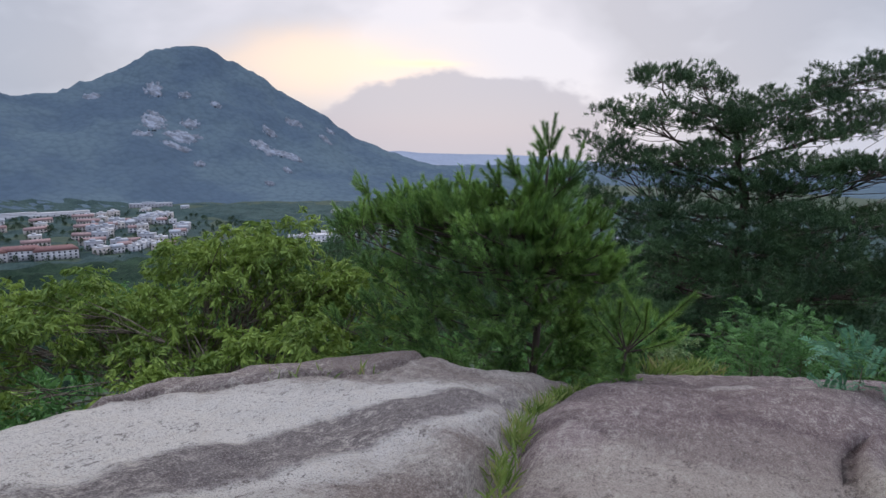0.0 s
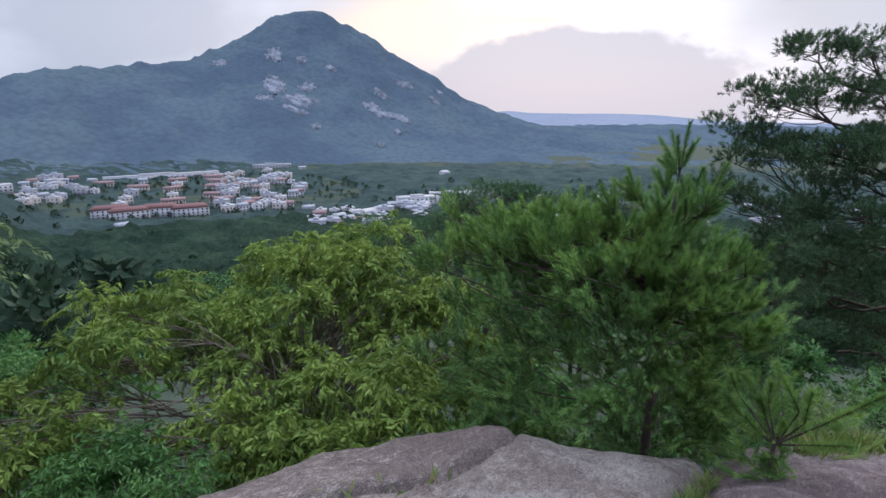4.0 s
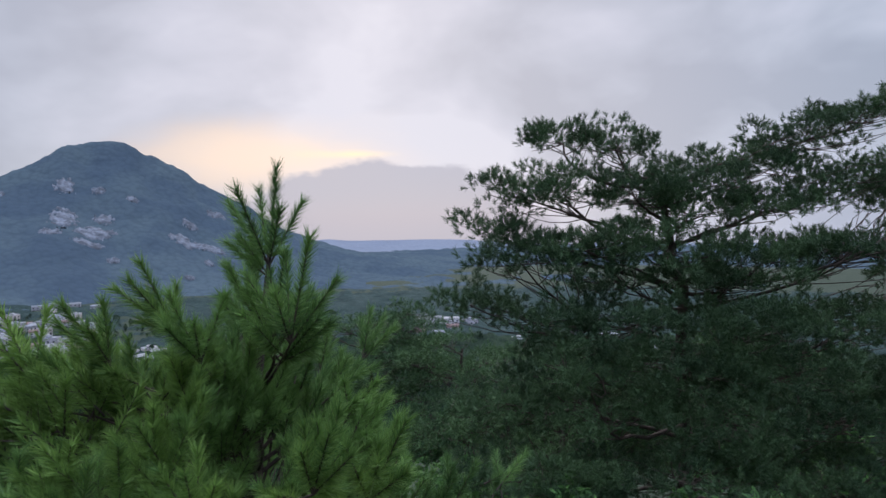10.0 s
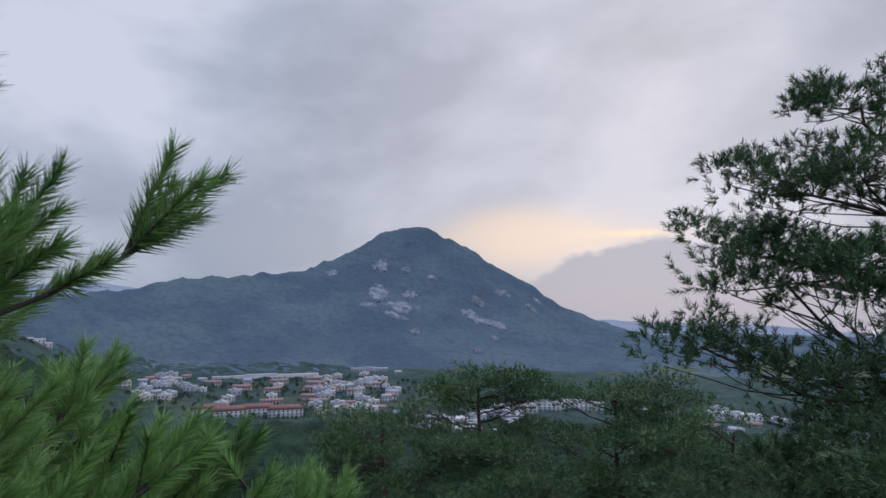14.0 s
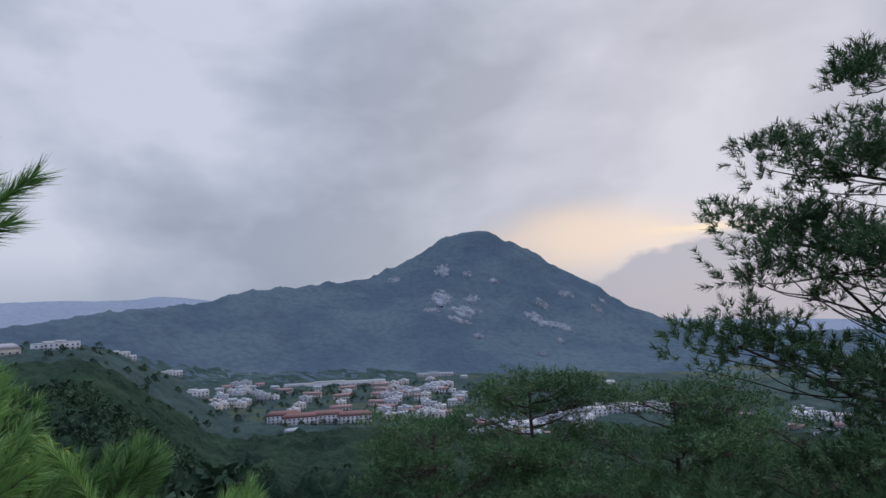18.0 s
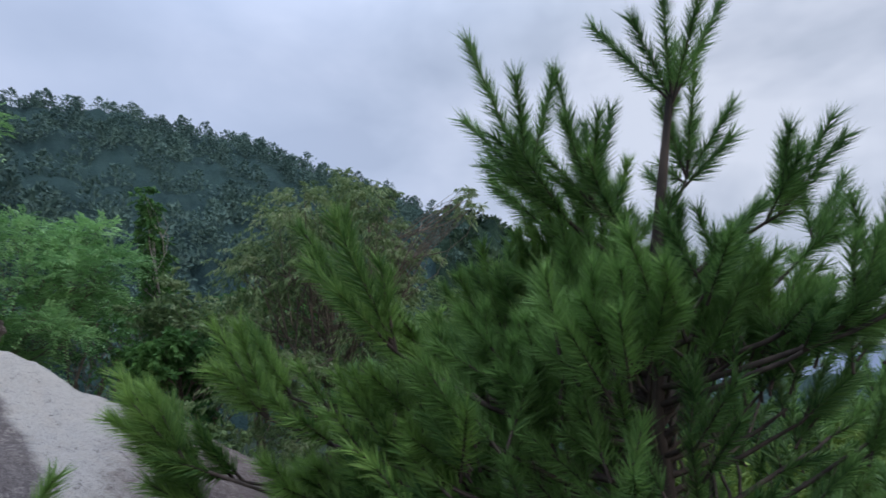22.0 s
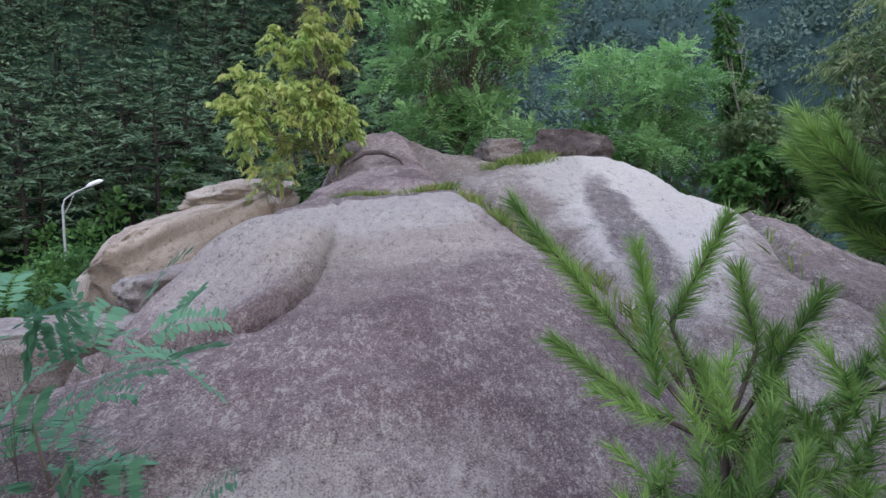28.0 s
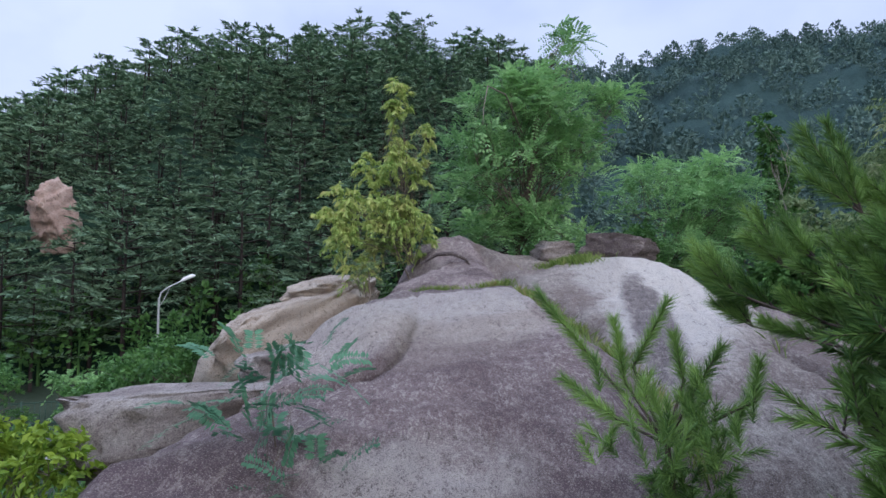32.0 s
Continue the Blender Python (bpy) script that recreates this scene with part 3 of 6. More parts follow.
def rock_z(x, y):
    spine = np.interp(y, [-4.5, -3.4, -2.6, -1.9, -1.1, -0.3, 0.2, 1.2, 3, 4.6, 5.4, 6.1, 6.65, 8, 10, 12], [-0.8, 0.2, 1.05, 1.14, 0.85, 0.62, 0.53, 0.37, 0.02, -0.30, -0.56, -0.83, -1.0, -1.5, -3.0, -5.0])
    q = x - 1.0
    right = np.maximum(q, 0)
    z = spine - np.where(q > 0, np.interp(y, [0, 3.5, 5.5], [0.09, 0.08, 0.0]) * right + np.interp(y, [0, 3.5, 5.5], [0.045, 0.028, 0.0]) * right ** 2, 0.09 * q)
    z = z - np.interp(y, [-3, -0.5, 0.6], [0.5, 0.3, 0.0]) * np.clip((0.05 - x) / 0.8, 0, 1)
    z = z + 0.16 * np.exp(-((x + 1.5) / 0.9) ** 2 - ((y - 0.8) / 1.1) ** 2) + 0.20 * np.exp(-((x + 0.35) / 0.75) ** 2 - ((y + 1.6) / 0.9) ** 2) + 0.24 * np.exp(-((x - 0.15) / 1.3) ** 2 - ((y - 6.1) / 0.8) ** 2)
    d, s = along(x, y, EDGE_EAST)
    out = np.where(s < 0, d, -d)
    z = z - 0.22 * np.maximum(out + 0.45, 0) ** 2 - 1.5 * np.maximum(out - 0.05, 0) ** 1.2
    d, s = along(x, y, EDGE_WEST)
    out = np.where(s > 0, d, -d)
    return z - 0.22 * np.maximum(out + 0.45, 0) ** 2 - 1.5 * np.maximum(out - 0.05, 0) ** 1.2


def outcrop():
    step = 0.05
    xs, ys = np.arange(-5.0, 7.2, step), np.arange(-3.6, 10.0, step)
    X, Y = np.meshgrid(xs, ys, indexing="ij")
    X = X + fbm(X, Y, 0.6, 21, 2) * 0.015
    Z = rock_z(X, Y)
    Z = Z + fbm(X, Y, 2.6, 8.0, 4) * 0.085 + fbm(X, Y, 0.5, 9.0, 3) * 0.022 + fbm(X, Y, 0.12, 10.0, 2) * 0.004
    wob = fbm(X, Y, 0.9, 11.0, 3) * 0.07
    dg, sg = along(X + wob, Y + wob, CRACK_GRASS)
    dl, sl = along(X + wob * 0.6, Y + wob * 0.6, CRACK_LEVEL)
    dr, sr = along(X + wob, Y + wob, CRACK_RIM)
    db, sb = along(X + wob * 0.6, Y + wob * 0.6, CRACK_BULGE)
    lump_side = sb * along(np.array([[3.6]]), np.array([[2.6]]), CRACK_BULGE)[1] > 0
    west = sg > 0
    Z = Z - 0.20 * np.exp(-(dg / 0.13) ** 2) - 0.07 * np.exp(-(dg / 0.40) ** 2)
    upper = (~west) & (sl > 0) & (Y < 1.6)
    Z = Z - np.where(~west, 0.15 * np.exp(-(dl / 0.05) ** 2) + 0.08 * np.exp(-(dl / 0.25) ** 2), 0)
    rim = west & (sr > 0)
    Z = Z - np.where(west, 0.07 * np.exp(-(dr / 0.035) ** 2), 0) + np.where(rim, 0.05 * np.exp(-dr / 0.5), 0)
    grow = np.clip((Y - 1.7) / 1.9, 0.2, 1.0)
    Z = Z - np.where(~west, grow * 0.17 * np.exp(-(db / 0.045) ** 2), 0) + np.where(~west & lump_side & (Y > 1.0), grow * 0.16 * np.exp(-db / 0.35), 0)
    dt, _ = along(X + wob, Y + wob * 0.5, [(-1.5, 2.35), (-0.95, 2.95), (-0.45, 3.7), (-0.05, 4.4)])
    Z = Z - np.where(west, 0.035 * np.exp(-(dt / 0.035) ** 2), 0)
    dv, _ = along(X + wob * 0.5, Y + wob * 0.5, [(2.85, 4.6), (3.04, 5.3), (3.35, 5.8)])
    Z = Z - np.where(~west, 0.04 * np.exp(-(dv / 0.03) ** 2), 0)
    bulge = np.exp(-(((X - 3.3) / 0.5) ** 2 + ((Y - 2.5) / 0.9) ** 2)) * 0.26
    Z = Z + np.where(~west, bulge, 0)
    for name, mask, mat, label in (("rock_slab", west & ~rim, M_ROCK_W, "granite slab with a bare pale band and a dark water stain"),
                                   ("rock_slab", rim, M_ROCK_RIM, "brownish rounded granite rim beyond a thin crack"),
                                   ("rock_slab", (~west) & ~upper, M_ROCK_E, "large purplish-brown granite slab mottled with pale lichen"),
                                   ("rock_slab", upper, M_ROCK_U, "grey-brown granite slab above a grassy crack")):
        n, m = X.shape
        i, j = np.meshgrid(np.arange(n - 1), np.arange(m - 1), indexing="ij")
        keep = mask[:-1, :-1] & (Z[:-1, :-1] > ground_z(X[:-1, :-1], Y[:-1, :-1]) - 1.2)
        i, j = i[keep], j[keep]
        F = np.stack([i * m + j, (i + 1) * m + j, (i + 1) * m + j + 1, i * m + j + 1], -1)
        used, F = np.unique(F, return_inverse=True)
        V = np.stack([X, Y, Z], -1).reshape(-1, 3)[used]
        tagged(put_mesh(name, V, F.reshape(-1, 4), mat, None, True), label, "rock", "slabs of the outcrop")


outcrop()


def boulder(name, at, size, turn, mat, label, seed, rough=0.12, flat_top=0.0, cuts=5, square=0.75):
    """A weathered block: a ball cut by a few planes, worn and uneven."""
    rng = np.random.default_rng(seed)
    bm = bmesh.new()
    bmesh.ops.create_icosphere(bm, subdivisions=5, radius=1.0)
    P = np.array([v.co[:] for v in bm.verts])
    P = np.sign(P) * np.abs(P) ** square
    for k in range(cuts):
        d = unit(rng.normal(size=3) * [1, 1, 0.6])
        h = rng.uniform(0.62, 0.85)
        over = np.maximum(P @ d - h, 0)
        P = P - over[:, None] * d * 0.9
    if flat_top:
        over = np.maximum(P[:, 2] - flat_top, 0)
        P[:, 2] -= over * 0.9
    wob = np.stack([fbm(P[:, 0] * 1.0 + 3 * P[:, 2], P[:, 1] + P[:, 2] * (k + 1), 1.1, seed + k, 4) for k in range(3)], -1)
    P = P * (1 + rough * wob[:, :1]) + wob * rough * 0.4
    P = P * (1 + 0.022 * fbm(P[:, 0] - P[:, 2], P[:, 1] + P[:, 2] * 0.5, 0.14, seed + 4, 3)[:, None])
    P = P * (1 + 0.035 * fbm(P[:, 0] * 1.3 + P[:, 2], P[:, 1] - P[:, 2] * 0.7, 0.35, seed + 9, 3)[:, None])
    seam = fbm(P[:, 0] + 0.6 * P[:, 2], P[:, 1] - 0.8 * P[:, 2], 1.6, seed + 5, 2)
    step = fbm(P[:, 2] * 1.5 + 0.3 * P[:, 0], P[:, 1] * 0.5, 0.9, seed + 6, 2)
    P = P * (1 - 0.07 * np.exp(-(seam / 0.05) ** 2) - 0.06 * np.exp(-(step / 0.06) ** 2) + 0.03 * np.tanh(step * 8))[:, None]
    for v, p in zip(bm.verts, P * np.array(size) / 2):
        v.co = p
    me = bpy.data.meshes.new(name)
    bm.to_mesh(me)
    bm.free()
    me.materials.append(mat)
    me.polygons.foreach_set("use_smooth", np.ones(len(me.polygons), bool))
    ob = new(name, me)
    ob.matrix_world = pose(*at, *turn)
    return tagged(ob, label, "rock")


boulder("boulder", (3.3, -2.3, -0.75), (3.3, 3.0, 2.2), (6, 12, 25), M_ROCK_TAN, "tan weathered granite boulder with a cracked side", 3, 0.05, 0.62, 7, 0.6)
boulder("boulder", (2.1, -3.4, 0.05), (2.3, 1.9, 0.9), (0, 6, 50), M_ROCK_TAN, "pale tan granite boulder behind the shrub", 5, 0.07)
boulder("boulder", (3.2, -0.2, -0.95), (2.1, 1.6, 1.3), (8, 8, 30), M_ROCK_GREY, "grey granite block wedged beside the tan boulder", 7, 0.1, 0.6)
boulder("ledge_rock", (4.9, 0.6, -1.35), (2.5, 2.4, 1.35), (3, 2, -12), M_ROCK_GREY, "flat-topped grey granite ledge with a broken edge", 9, 0.08, 0.5, 8, 0.5)
boulder("boulder", (4.9, 1.9, -2.1), (1.0, 0.9, 0.9), (0, 0, 30), M_ROCK_GREY, "small rounded grey stone below the ledge", 11)
boulder("boulder", (6.3, 1.2, -2.4), (0.7, 0.8, 0.5), (0, 0, 70), M_ROCK_GREY, "small pale stone below the ledge", 13)
boulder("boulder", (-3.1, -0.9, 1.02), (2.0, 1.4, 1.0), (0, -6, 25), M_ROCK_DARK, "dark flat granite block under the trees", 23, 0.06, 0.55, 6, 0.8)
boulder("boulder", (-1.8, -1.4, 0.9), (1.1, 0.9, 0.7), (0, 0, -15), M_ROCK_GREY, "brownish granite block under the trees", 17)
boulder("cliff_rock", (16.6, -62.3, 7.0), (4.8, 4, 7.4), (0, 8, 20), M_CLIFF, "pinkish granite crag standing out of the pine wood", 19, 0.14, 0, 8)


# ---------- trees and shrubs ----------
def clumps_in(center, radii, n, seed, size=0.38, flatten=0.8):
    """Small clumps spread through a large crown: rows of place and radii."""
    rng = np.random.default_rng(seed)
    c = np.array(center) + shell(n, rng, 1.0, 0.35) * np.array(radii) * 0.8
    s = rng.uniform(0.6, 1.25, (n, 1)) * size * np.mean(radii)
    return np.concatenate([c, s, s, s * flatten], 1)


def limbs(root, mat, base, clumps, rng, r0):
    """Limbs from the trunk's upper part out to the clumps, each with its twigs."""
    base = np.asarray(base, float)
    mid = clumps[:, :3].mean(0)
    for c in clumps:
        soup = Soup(base)
        s = rng.uniform(0.25, 0.95)
        start = base + (mid - base) * s * 0.9 + rng.normal(0, 0.03, 3)
        way = bend(start, c[:3], rng, 0.10, 6)
        soup.add(*tube(way, np.linspace(r0 * 0.36 * (1.2 - s), r0 * 0.07, 6), 5))
        for _ in range(3):
            tip = c[:3] + unit(rng.normal(size=3)) * c[3:6] * 0.8
            soup.add(*tube(bend(way[3], tip, rng, 0.12, 4), np.linspace(r0 * 0.12, r0 * 0.03, 4), 4))
        soup.put("limb", mat, root, True)


def sprays(clumps, count, rng, droop, per=18):
    """Places and ways of leaves along arching twigs that leave the clumps on all sides."""
    n = count // per
    vol = clumps[:, 3:6].prod(1) ** 0.67
    pick = rng.choice(len(clumps), n, p=vol / vol.sum())
    off = shell(n, rng, 1.0, 0.2)
    size = clumps[pick, 3:6].mean(1)[:, None, None]
    start = (clumps[pick, :3] + off * clumps[pick, 3:6] * 0.6)[:, None]
    way = unit(off + rng.normal(0, 0.35, (n, 3)) + [0, 0, 0.30])[:, None]
    reach = size * rng.uniform(0.6, 1.35, (n, 1, 1))
    s = np.sort(rng.uniform(0.05, 1.0, (n, per, 1)), axis=1)
    fall = np.array([0, 0, 1.0]) * min(0.7, 0.25 + 0.35 * droop)
    P = start + way * reach * s - fall * reach * s * s
    along_way = way - fall * 1.6 * s
    side = unit(np.cross(way, rng.normal(size=(n, 1, 3))))
    sign = np.where(np.arange(per) % 2, 1.0, -1.0)[None, :, None]
    D = along_way * 0.7 + side * sign * 0.8 + rng.normal(0, 0.30, (n, per, 3)) - np.array([0, 0, droop])
    return P.reshape(-1, 3), D.reshape(-1, 3)


def broadleaf(name, label, base, clumps, leafmat, count, length, width, seed, r0=0.07, droop=0.4, barkmat=None, group="", category="tree"):
    """A tree or shrub: tapered trunk, limbs, and a crown of single leaves round many clumps."""
    rng = np.random.default_rng(seed)
    root = thing(name, base, label, category, group)
    clumps = np.asarray(clumps, float)
    wood = Soup(base)
    mid = clumps[:, :3].mean(0)
    wood.add(*tube(bend(np.array(base) - [0, 0, 0.3], mid, rng, 0.05, 8), np.linspace(r0, r0 * 0.4, 8), 8))
    trunk = wood.put("trunk", barkmat or M_TWIG, root, True)
    limbs(root, barkmat or M_TWIG, base, clumps, rng, r0)
    crown = Soup(base)
    crown.add(*leaves(*sprays(clumps, count, rng, droop), length, width, rng))
    crown.put("crown", leafmat, root)
    return root


def frond(at, way, length, pairs, leaflet, rng, soup):
    """A pinnate leaf: pairs of leaflets along a drooping stalk."""
    way = unit(way)
    side = unit(np.cross(way, [0, 0, 1.0]) + rng.normal(0, 0.25, 3))
    s = np.repeat(np.linspace(0.18, 1.0, pairs), 2)[:, None]
    P = at + way * length * s - [0, 0, 1] * (length * 0.35 * s * s)
    sign = np.tile([1.0, -1.0], pairs)[:, None]
    D = side * sign + way * 0.35 - [0, 0, 0.15] + rng.normal(0, 0.12, (pairs * 2, 3))
    nrm = np.cross(side, way)
    L = leaflet * rng.uniform(0.85, 1.15, (pairs * 2, 1))
    D = unit(D)
    W = unit(np.cross(D, nrm)) * leaflet * (0.24 if pairs < 12 else 0.15)
    c = P + D * L * 0.5
    V = np.stack([P, c + W, P + D * L, c - W], 1).reshape(-1, 3)
    b = np.arange(pairs * 2)[:, None] * 4
    soup.add(V, np.concatenate([b + [0, 1, 2], b + [0, 2, 3]], 1).reshape(-1, 3))


def robinia(name, label, base, clumps, mat, fronds, seed, r0=0.05, length=0.22, leaflet=0.04, pairs=8, category="tree", group=""):
    """A locust tree or sapling: limbs and pinnate leaves, each of many leaflets."""
    rng = np.random.default_rng(seed)
    root = thing(name, base, label, category, group)
    clumps = np.asarray(clumps, float)
    mid = clumps[:, :3].mean(0)
    wood = Soup(base)
    wood.add(*tube(bend(np.array(base) - [0, 0, 0.3], mid, rng, 0.05, 8), np.linspace(r0, r0 * 0.35, 8), 8))
    wood.put("trunk", M_TWIG, root, True)
    limbs(root, M_TWIG, base, clumps, rng, r0)
    vol = clumps[:, 3:6].prod(1) ** 0.67
    pick = rng.choice(len(clumps), fronds, p=vol / vol.sum())
    off = shell(fronds, rng, 1.0, 0.1)
    P = clumps[pick, :3] + off * clumps[pick, 3:6]
    crown = Soup(base)
    for p, d in zip(P, off):
        frond(p, d * [1, 1, 0.5] + rng.normal(0, 0.35, 3) + [0, 0, 0.15], length * rng.uniform(0.7, 1.2), pairs, leaflet, rng, crown)
    crown.put("crown", mat, root)
    return root


def young_pine():
    """The bushy pine at the lip of the slab: a wide dome of branches that end in whorls of long upright shoots."""
    rng = np.random.default_rng(41)
    base = (1.9, 8.25, -3.0)
    root = thing("young_pine", base, "bushy young pine with bright green upright shoots", "tree", "pines")
    wood, green, fresh = Soup(base), Soup(base), Soup(base)
    stem = np.array([(1.9, 8.25, -3.3), (1.85, 8.2, -2.0), (1.94, 8.28, -0.6), (1.9, 8.2, 0.3), (1.93, 8.24, 0.9), (1.99, 8.32, 1.5)])
    wood.add(*tube(stem, [0.07, 0.06, 0.045, 0.034, 0.024, 0.012], 8))
    wood.put("trunk", M_BARK, root, True)
    wood = Soup(base)

    def on_stem(h):
        return np.array([np.interp(h, stem[:, 2], stem[:, i]) for i in range(3)])

    def over_slab(q, gap):
        """Whether a branch would hang over the open slab, which stays clear."""
        return 0.631 * (q[0] - 4.92) - 0.776 * (q[1] - 8.69) > -gap or 0.669 * (q[0] - 5.2) - 0.743 * (q[1] - 9.3) > -gap

    def brush(q, e, l, near, soup):
        """One shoot: a bare tip of wood in a sleeve of needles."""
        soup.add(*tube(np.array([q, q + e * l]), [0.006, 0.0025], 4))
        # slab side and left-hand top take the lighter needles, light put into colour
        crown = fresh if q[1] < 7.6 and q[0] > 1.7 or q[0] < 1.7 and q[2] > 0.45 else green
        if near:
            crown.add(*needles(q + e * l * 0.12, e, l * 0.88, int(820 * l) + 60, 0.090, rng, 0.0022, 0.82))
        else:
            crown.add(*needles(q, e, l, int(260 * l) + 28, 0.092, rng, 0.0052, 0.82))

    def whorl(x, y, z, n, size, lean=0.5, drop=0.45):
        """A branch from the stem to (x, y, z) with n shoots at its end."""
        q = np.array((x, y, z))
        out = q - on_stem(z)
        out[2] = 0
        far = np.linalg.norm(out)
        out = out / max(far, 0.3)
        a = on_stem(z - drop * far - 0.12)
        limb = Soup(base)
        way = bend(a, q, rng, 0.04, 7, -0.05 * far)
        limb.add(*tube(way, np.linspace(0.013, 0.005, 7), 5))
        near = x > 1.2
        turn = rng.uniform(0, 6.283)
        for k in range(n):
            t = turn + k * 2.4
            ring = np.array([math.cos(t), math.sin(t), 0]) * (0.12 if k == 0 else rng.uniform(0.35, 0.75))
            e = unit(np.array([0, 0, 1.0]) + out * lean + ring)
            brush(q, e, size * (1.0 if k == 0 else rng.uniform(0.6, 0.95)), near, limb)
        # side shoots along the branch
        for k in range(3 + int(far * 4)):
            s = rng.uniform(0.45, 0.97)
            i = min(int(s * 6), 5)
            p = way[i] + (way[i + 1] - way[i]) * (s * 6 - i)
            side = unit(np.cross(out + [0.001, 0, 0], [0, 0, 1.0])) * rng.choice([-1, 1])
            e = unit(out * 0.6 + side * rng.uniform(0.2, 0.8) + [0, 0, rng.uniform(0.25, 0.9)])
            brush(p, e, size * rng.uniform(0.45, 0.75), near, limb)
        limb.put("branch", M_BARK, root, True)

    # the leader and the branches of the top
    whorl(1.99, 8.33, 1.48, 6, 0.52, 0.5)
    whorl(2.16, 7.80, 1.16, 5, 0.54, 0.35)
    whorl(2.05, 8.02, 1.10, 5, 0.50, 0.2)
    whorl(1.88, 8.38, 1.22, 5, 0.44, 0.3)
    whorl(2.08, 8.62, 1.02, 5, 0.34, 0.5)
    whorl(1.72, 8.85, 0.98, 4, 0.32, 0.5)
    whorl(1.55, 8.15, 1.18, 5, 0.38, 0.5)
    whorl(1.30, 8.00, 1.05, 5, 0.36, 0.5)
    whorl(1.75, 7.85, 1.08, 5, 0.36, 0.5)
    # the branch over the valley, bare below, and those round it
    whorl(2.46, 8.98, 0.80, 5, 0.36, 0.9, 0.25)
    whorl(2.20, 8.82, 0.78, 4, 0.32, 0.5, 0.25)
    whorl(2.28, 8.72, 0.66, 4, 0.26, 0.5, 0.25)
    whorl(2.42, 9.10, 0.15, 4, 0.26, 0.8, 0.3)
    # branches over the rock
    whorl(2.50, 7.42, 0.58, 5, 0.42, 0.6, 0.2)
    whorl(2.30, 7.25, 0.70, 5, 0.36, 0.6, 0.2)
    whorl(2.40, 6.98, 0.38, 5, 0.34, 0.7, 0.15)
    whorl(2.36, 6.74, 0.20, 5, 0.34, 0.9, 0.12)
    whorl(2.05, 6.90, 0.42, 5, 0.34, 0.8, 0.15)
    whorl(1.90, 7.20, 0.62, 5, 0.34, 0.6, 0.2)
    whorl(2.46, 6.74, 0.25, 7, 0.34, 0.9, 0.12)
    whorl(2.39, 6.79, 0.08, 6, 0.30, 1.0, 0.10)
    # low branches that reach out over the valley
    for x, y, z, size in ((1.9, 9.3, 0.28, 0.30), (1.5, 9.6, 0.20, 0.30), (2.2, 9.7, -0.02, 0.28), (1.8, 10.0, -0.10, 0.28), (1.2, 9.9, 0.10, 0.30), (2.5, 9.9, -0.22, 0.26), (1.0, 9.3, 0.35, 0.30), (0.6, 9.8, 0.20, 0.30), (2.1, 10.4, -0.35, 0.26), (1.5, 10.4, -0.25, 0.28), (2.7, 10.2, -0.42, 0.24)):
        whorl(x, y, z, 6, size, 0.7, 0.2)
    # long branches on the side of the leafy trees
    whorl(-0.42, 8.30, 0.86, 5, 0.40, 0.6, 0.2)
    whorl(0.05, 8.20, 0.80, 5, 0.38, 0.5, 0.2)
    whorl(0.45, 8.25, 0.85, 5, 0.36, 0.4, 0.2)
    whorl(0.90, 8.10, 0.98, 5, 0.36, 0.4, 0.2)

    # the body of the crown: whorls all through it, the lower the wider
    for k in range(400):
        t = rng.uniform(-math.pi, math.pi)
        ca, sa = math.cos(t), math.sin(t)
        reach = (1.45 if ca > 0 else 2.6) * ca * ca + (1.35 if sa > 0 else 1.35) * sa * sa
        rim = (-0.10 if ca > 0 else 0.70) * ca * ca + (0.10 if sa > 0 else 0.22) * sa * sa
        rho = math.sqrt(rng.uniform(0.02, 1.0))
        top = 0.80 + (rim - 0.80) * rho ** 1.2 + 0.10 * math.sin(4 * t + 5 * rho)
        z = top - rng.exponential(0.30 + 0.9 * rho ** 2)
        wide = reach * rho * (1 + 0.10 * math.sin(9 * t + 3 * z)) * (1 + 0.12 * max(0, 0.2 - z))
        q = np.array((1.9 + ca * wide, 8.22 + sa * wide, z))
        if z < -2.4 or z < rock_z(q[0], q[1]) + 0.1 or over_slab(q, 0.3):
            continue
        if z < 0.02 and q[1] < 7.67 - 0.35 * (4.39 - q[0]) + 0.35 or q[0] > 2.62 and z > -0.05 or q[0] > 2.45 and q[1] < 8.4 or q[0] > 3.3 or q[1] > 9.0 and z > 0.15 or q[0] > 2.0 and q[1] > 8.35 and z > 0.05 or q[1] < 7.5 and z < 0.0:
            continue
        near = q[0] > 1.3 and z > -0.6
        out = unit(q - on_stem(z)) * [1, 1, 0]
        twig = wood if k % 3 else Soup(base)
        if k % 3 == 0:
            a = on_stem(z - 0.25 * wide - 0.1)
            twig.add(*tube(bend(a, q, rng, 0.05, 6, -0.05 * wide), np.linspace(0.013, 0.006, 6), 4))
        for j in range(4 if near else 5):
            e = unit(np.array([0, 0, 0.85]) + out * rng.uniform(0.2, 0.9) + rng.normal(0, 0.38, 3) * [1, 1, 0.5])
            brush(q + rng.normal(0, 0.05, 3), e, rng.uniform(0.18, 0.32), near, twig)
        if k % 3 == 0:
            twig.put("branch", M_BARK, root, True)
    # the dense top round the stem
    for k in range(95):
        q = np.array((1.0, 8.12, 0.52)) + shell(1, rng, 1.0, 0.3)[0] * [1.6, 0.6, 0.36]
        if q[0] > 2.3 or q[1] > 8.55 and q[0] > 1.8:
            continue
        out = unit(q - [1.3, 8.2, 0.2]) * [0.7, 0.7, 0]
        a = on_stem(min(q[2] - 0.3, 0.8))
        twig = Soup(base)
        twig.add(*tube(bend(a, q, rng, 0.05, 6, -0.05), np.linspace(0.010, 0.005, 6), 4))
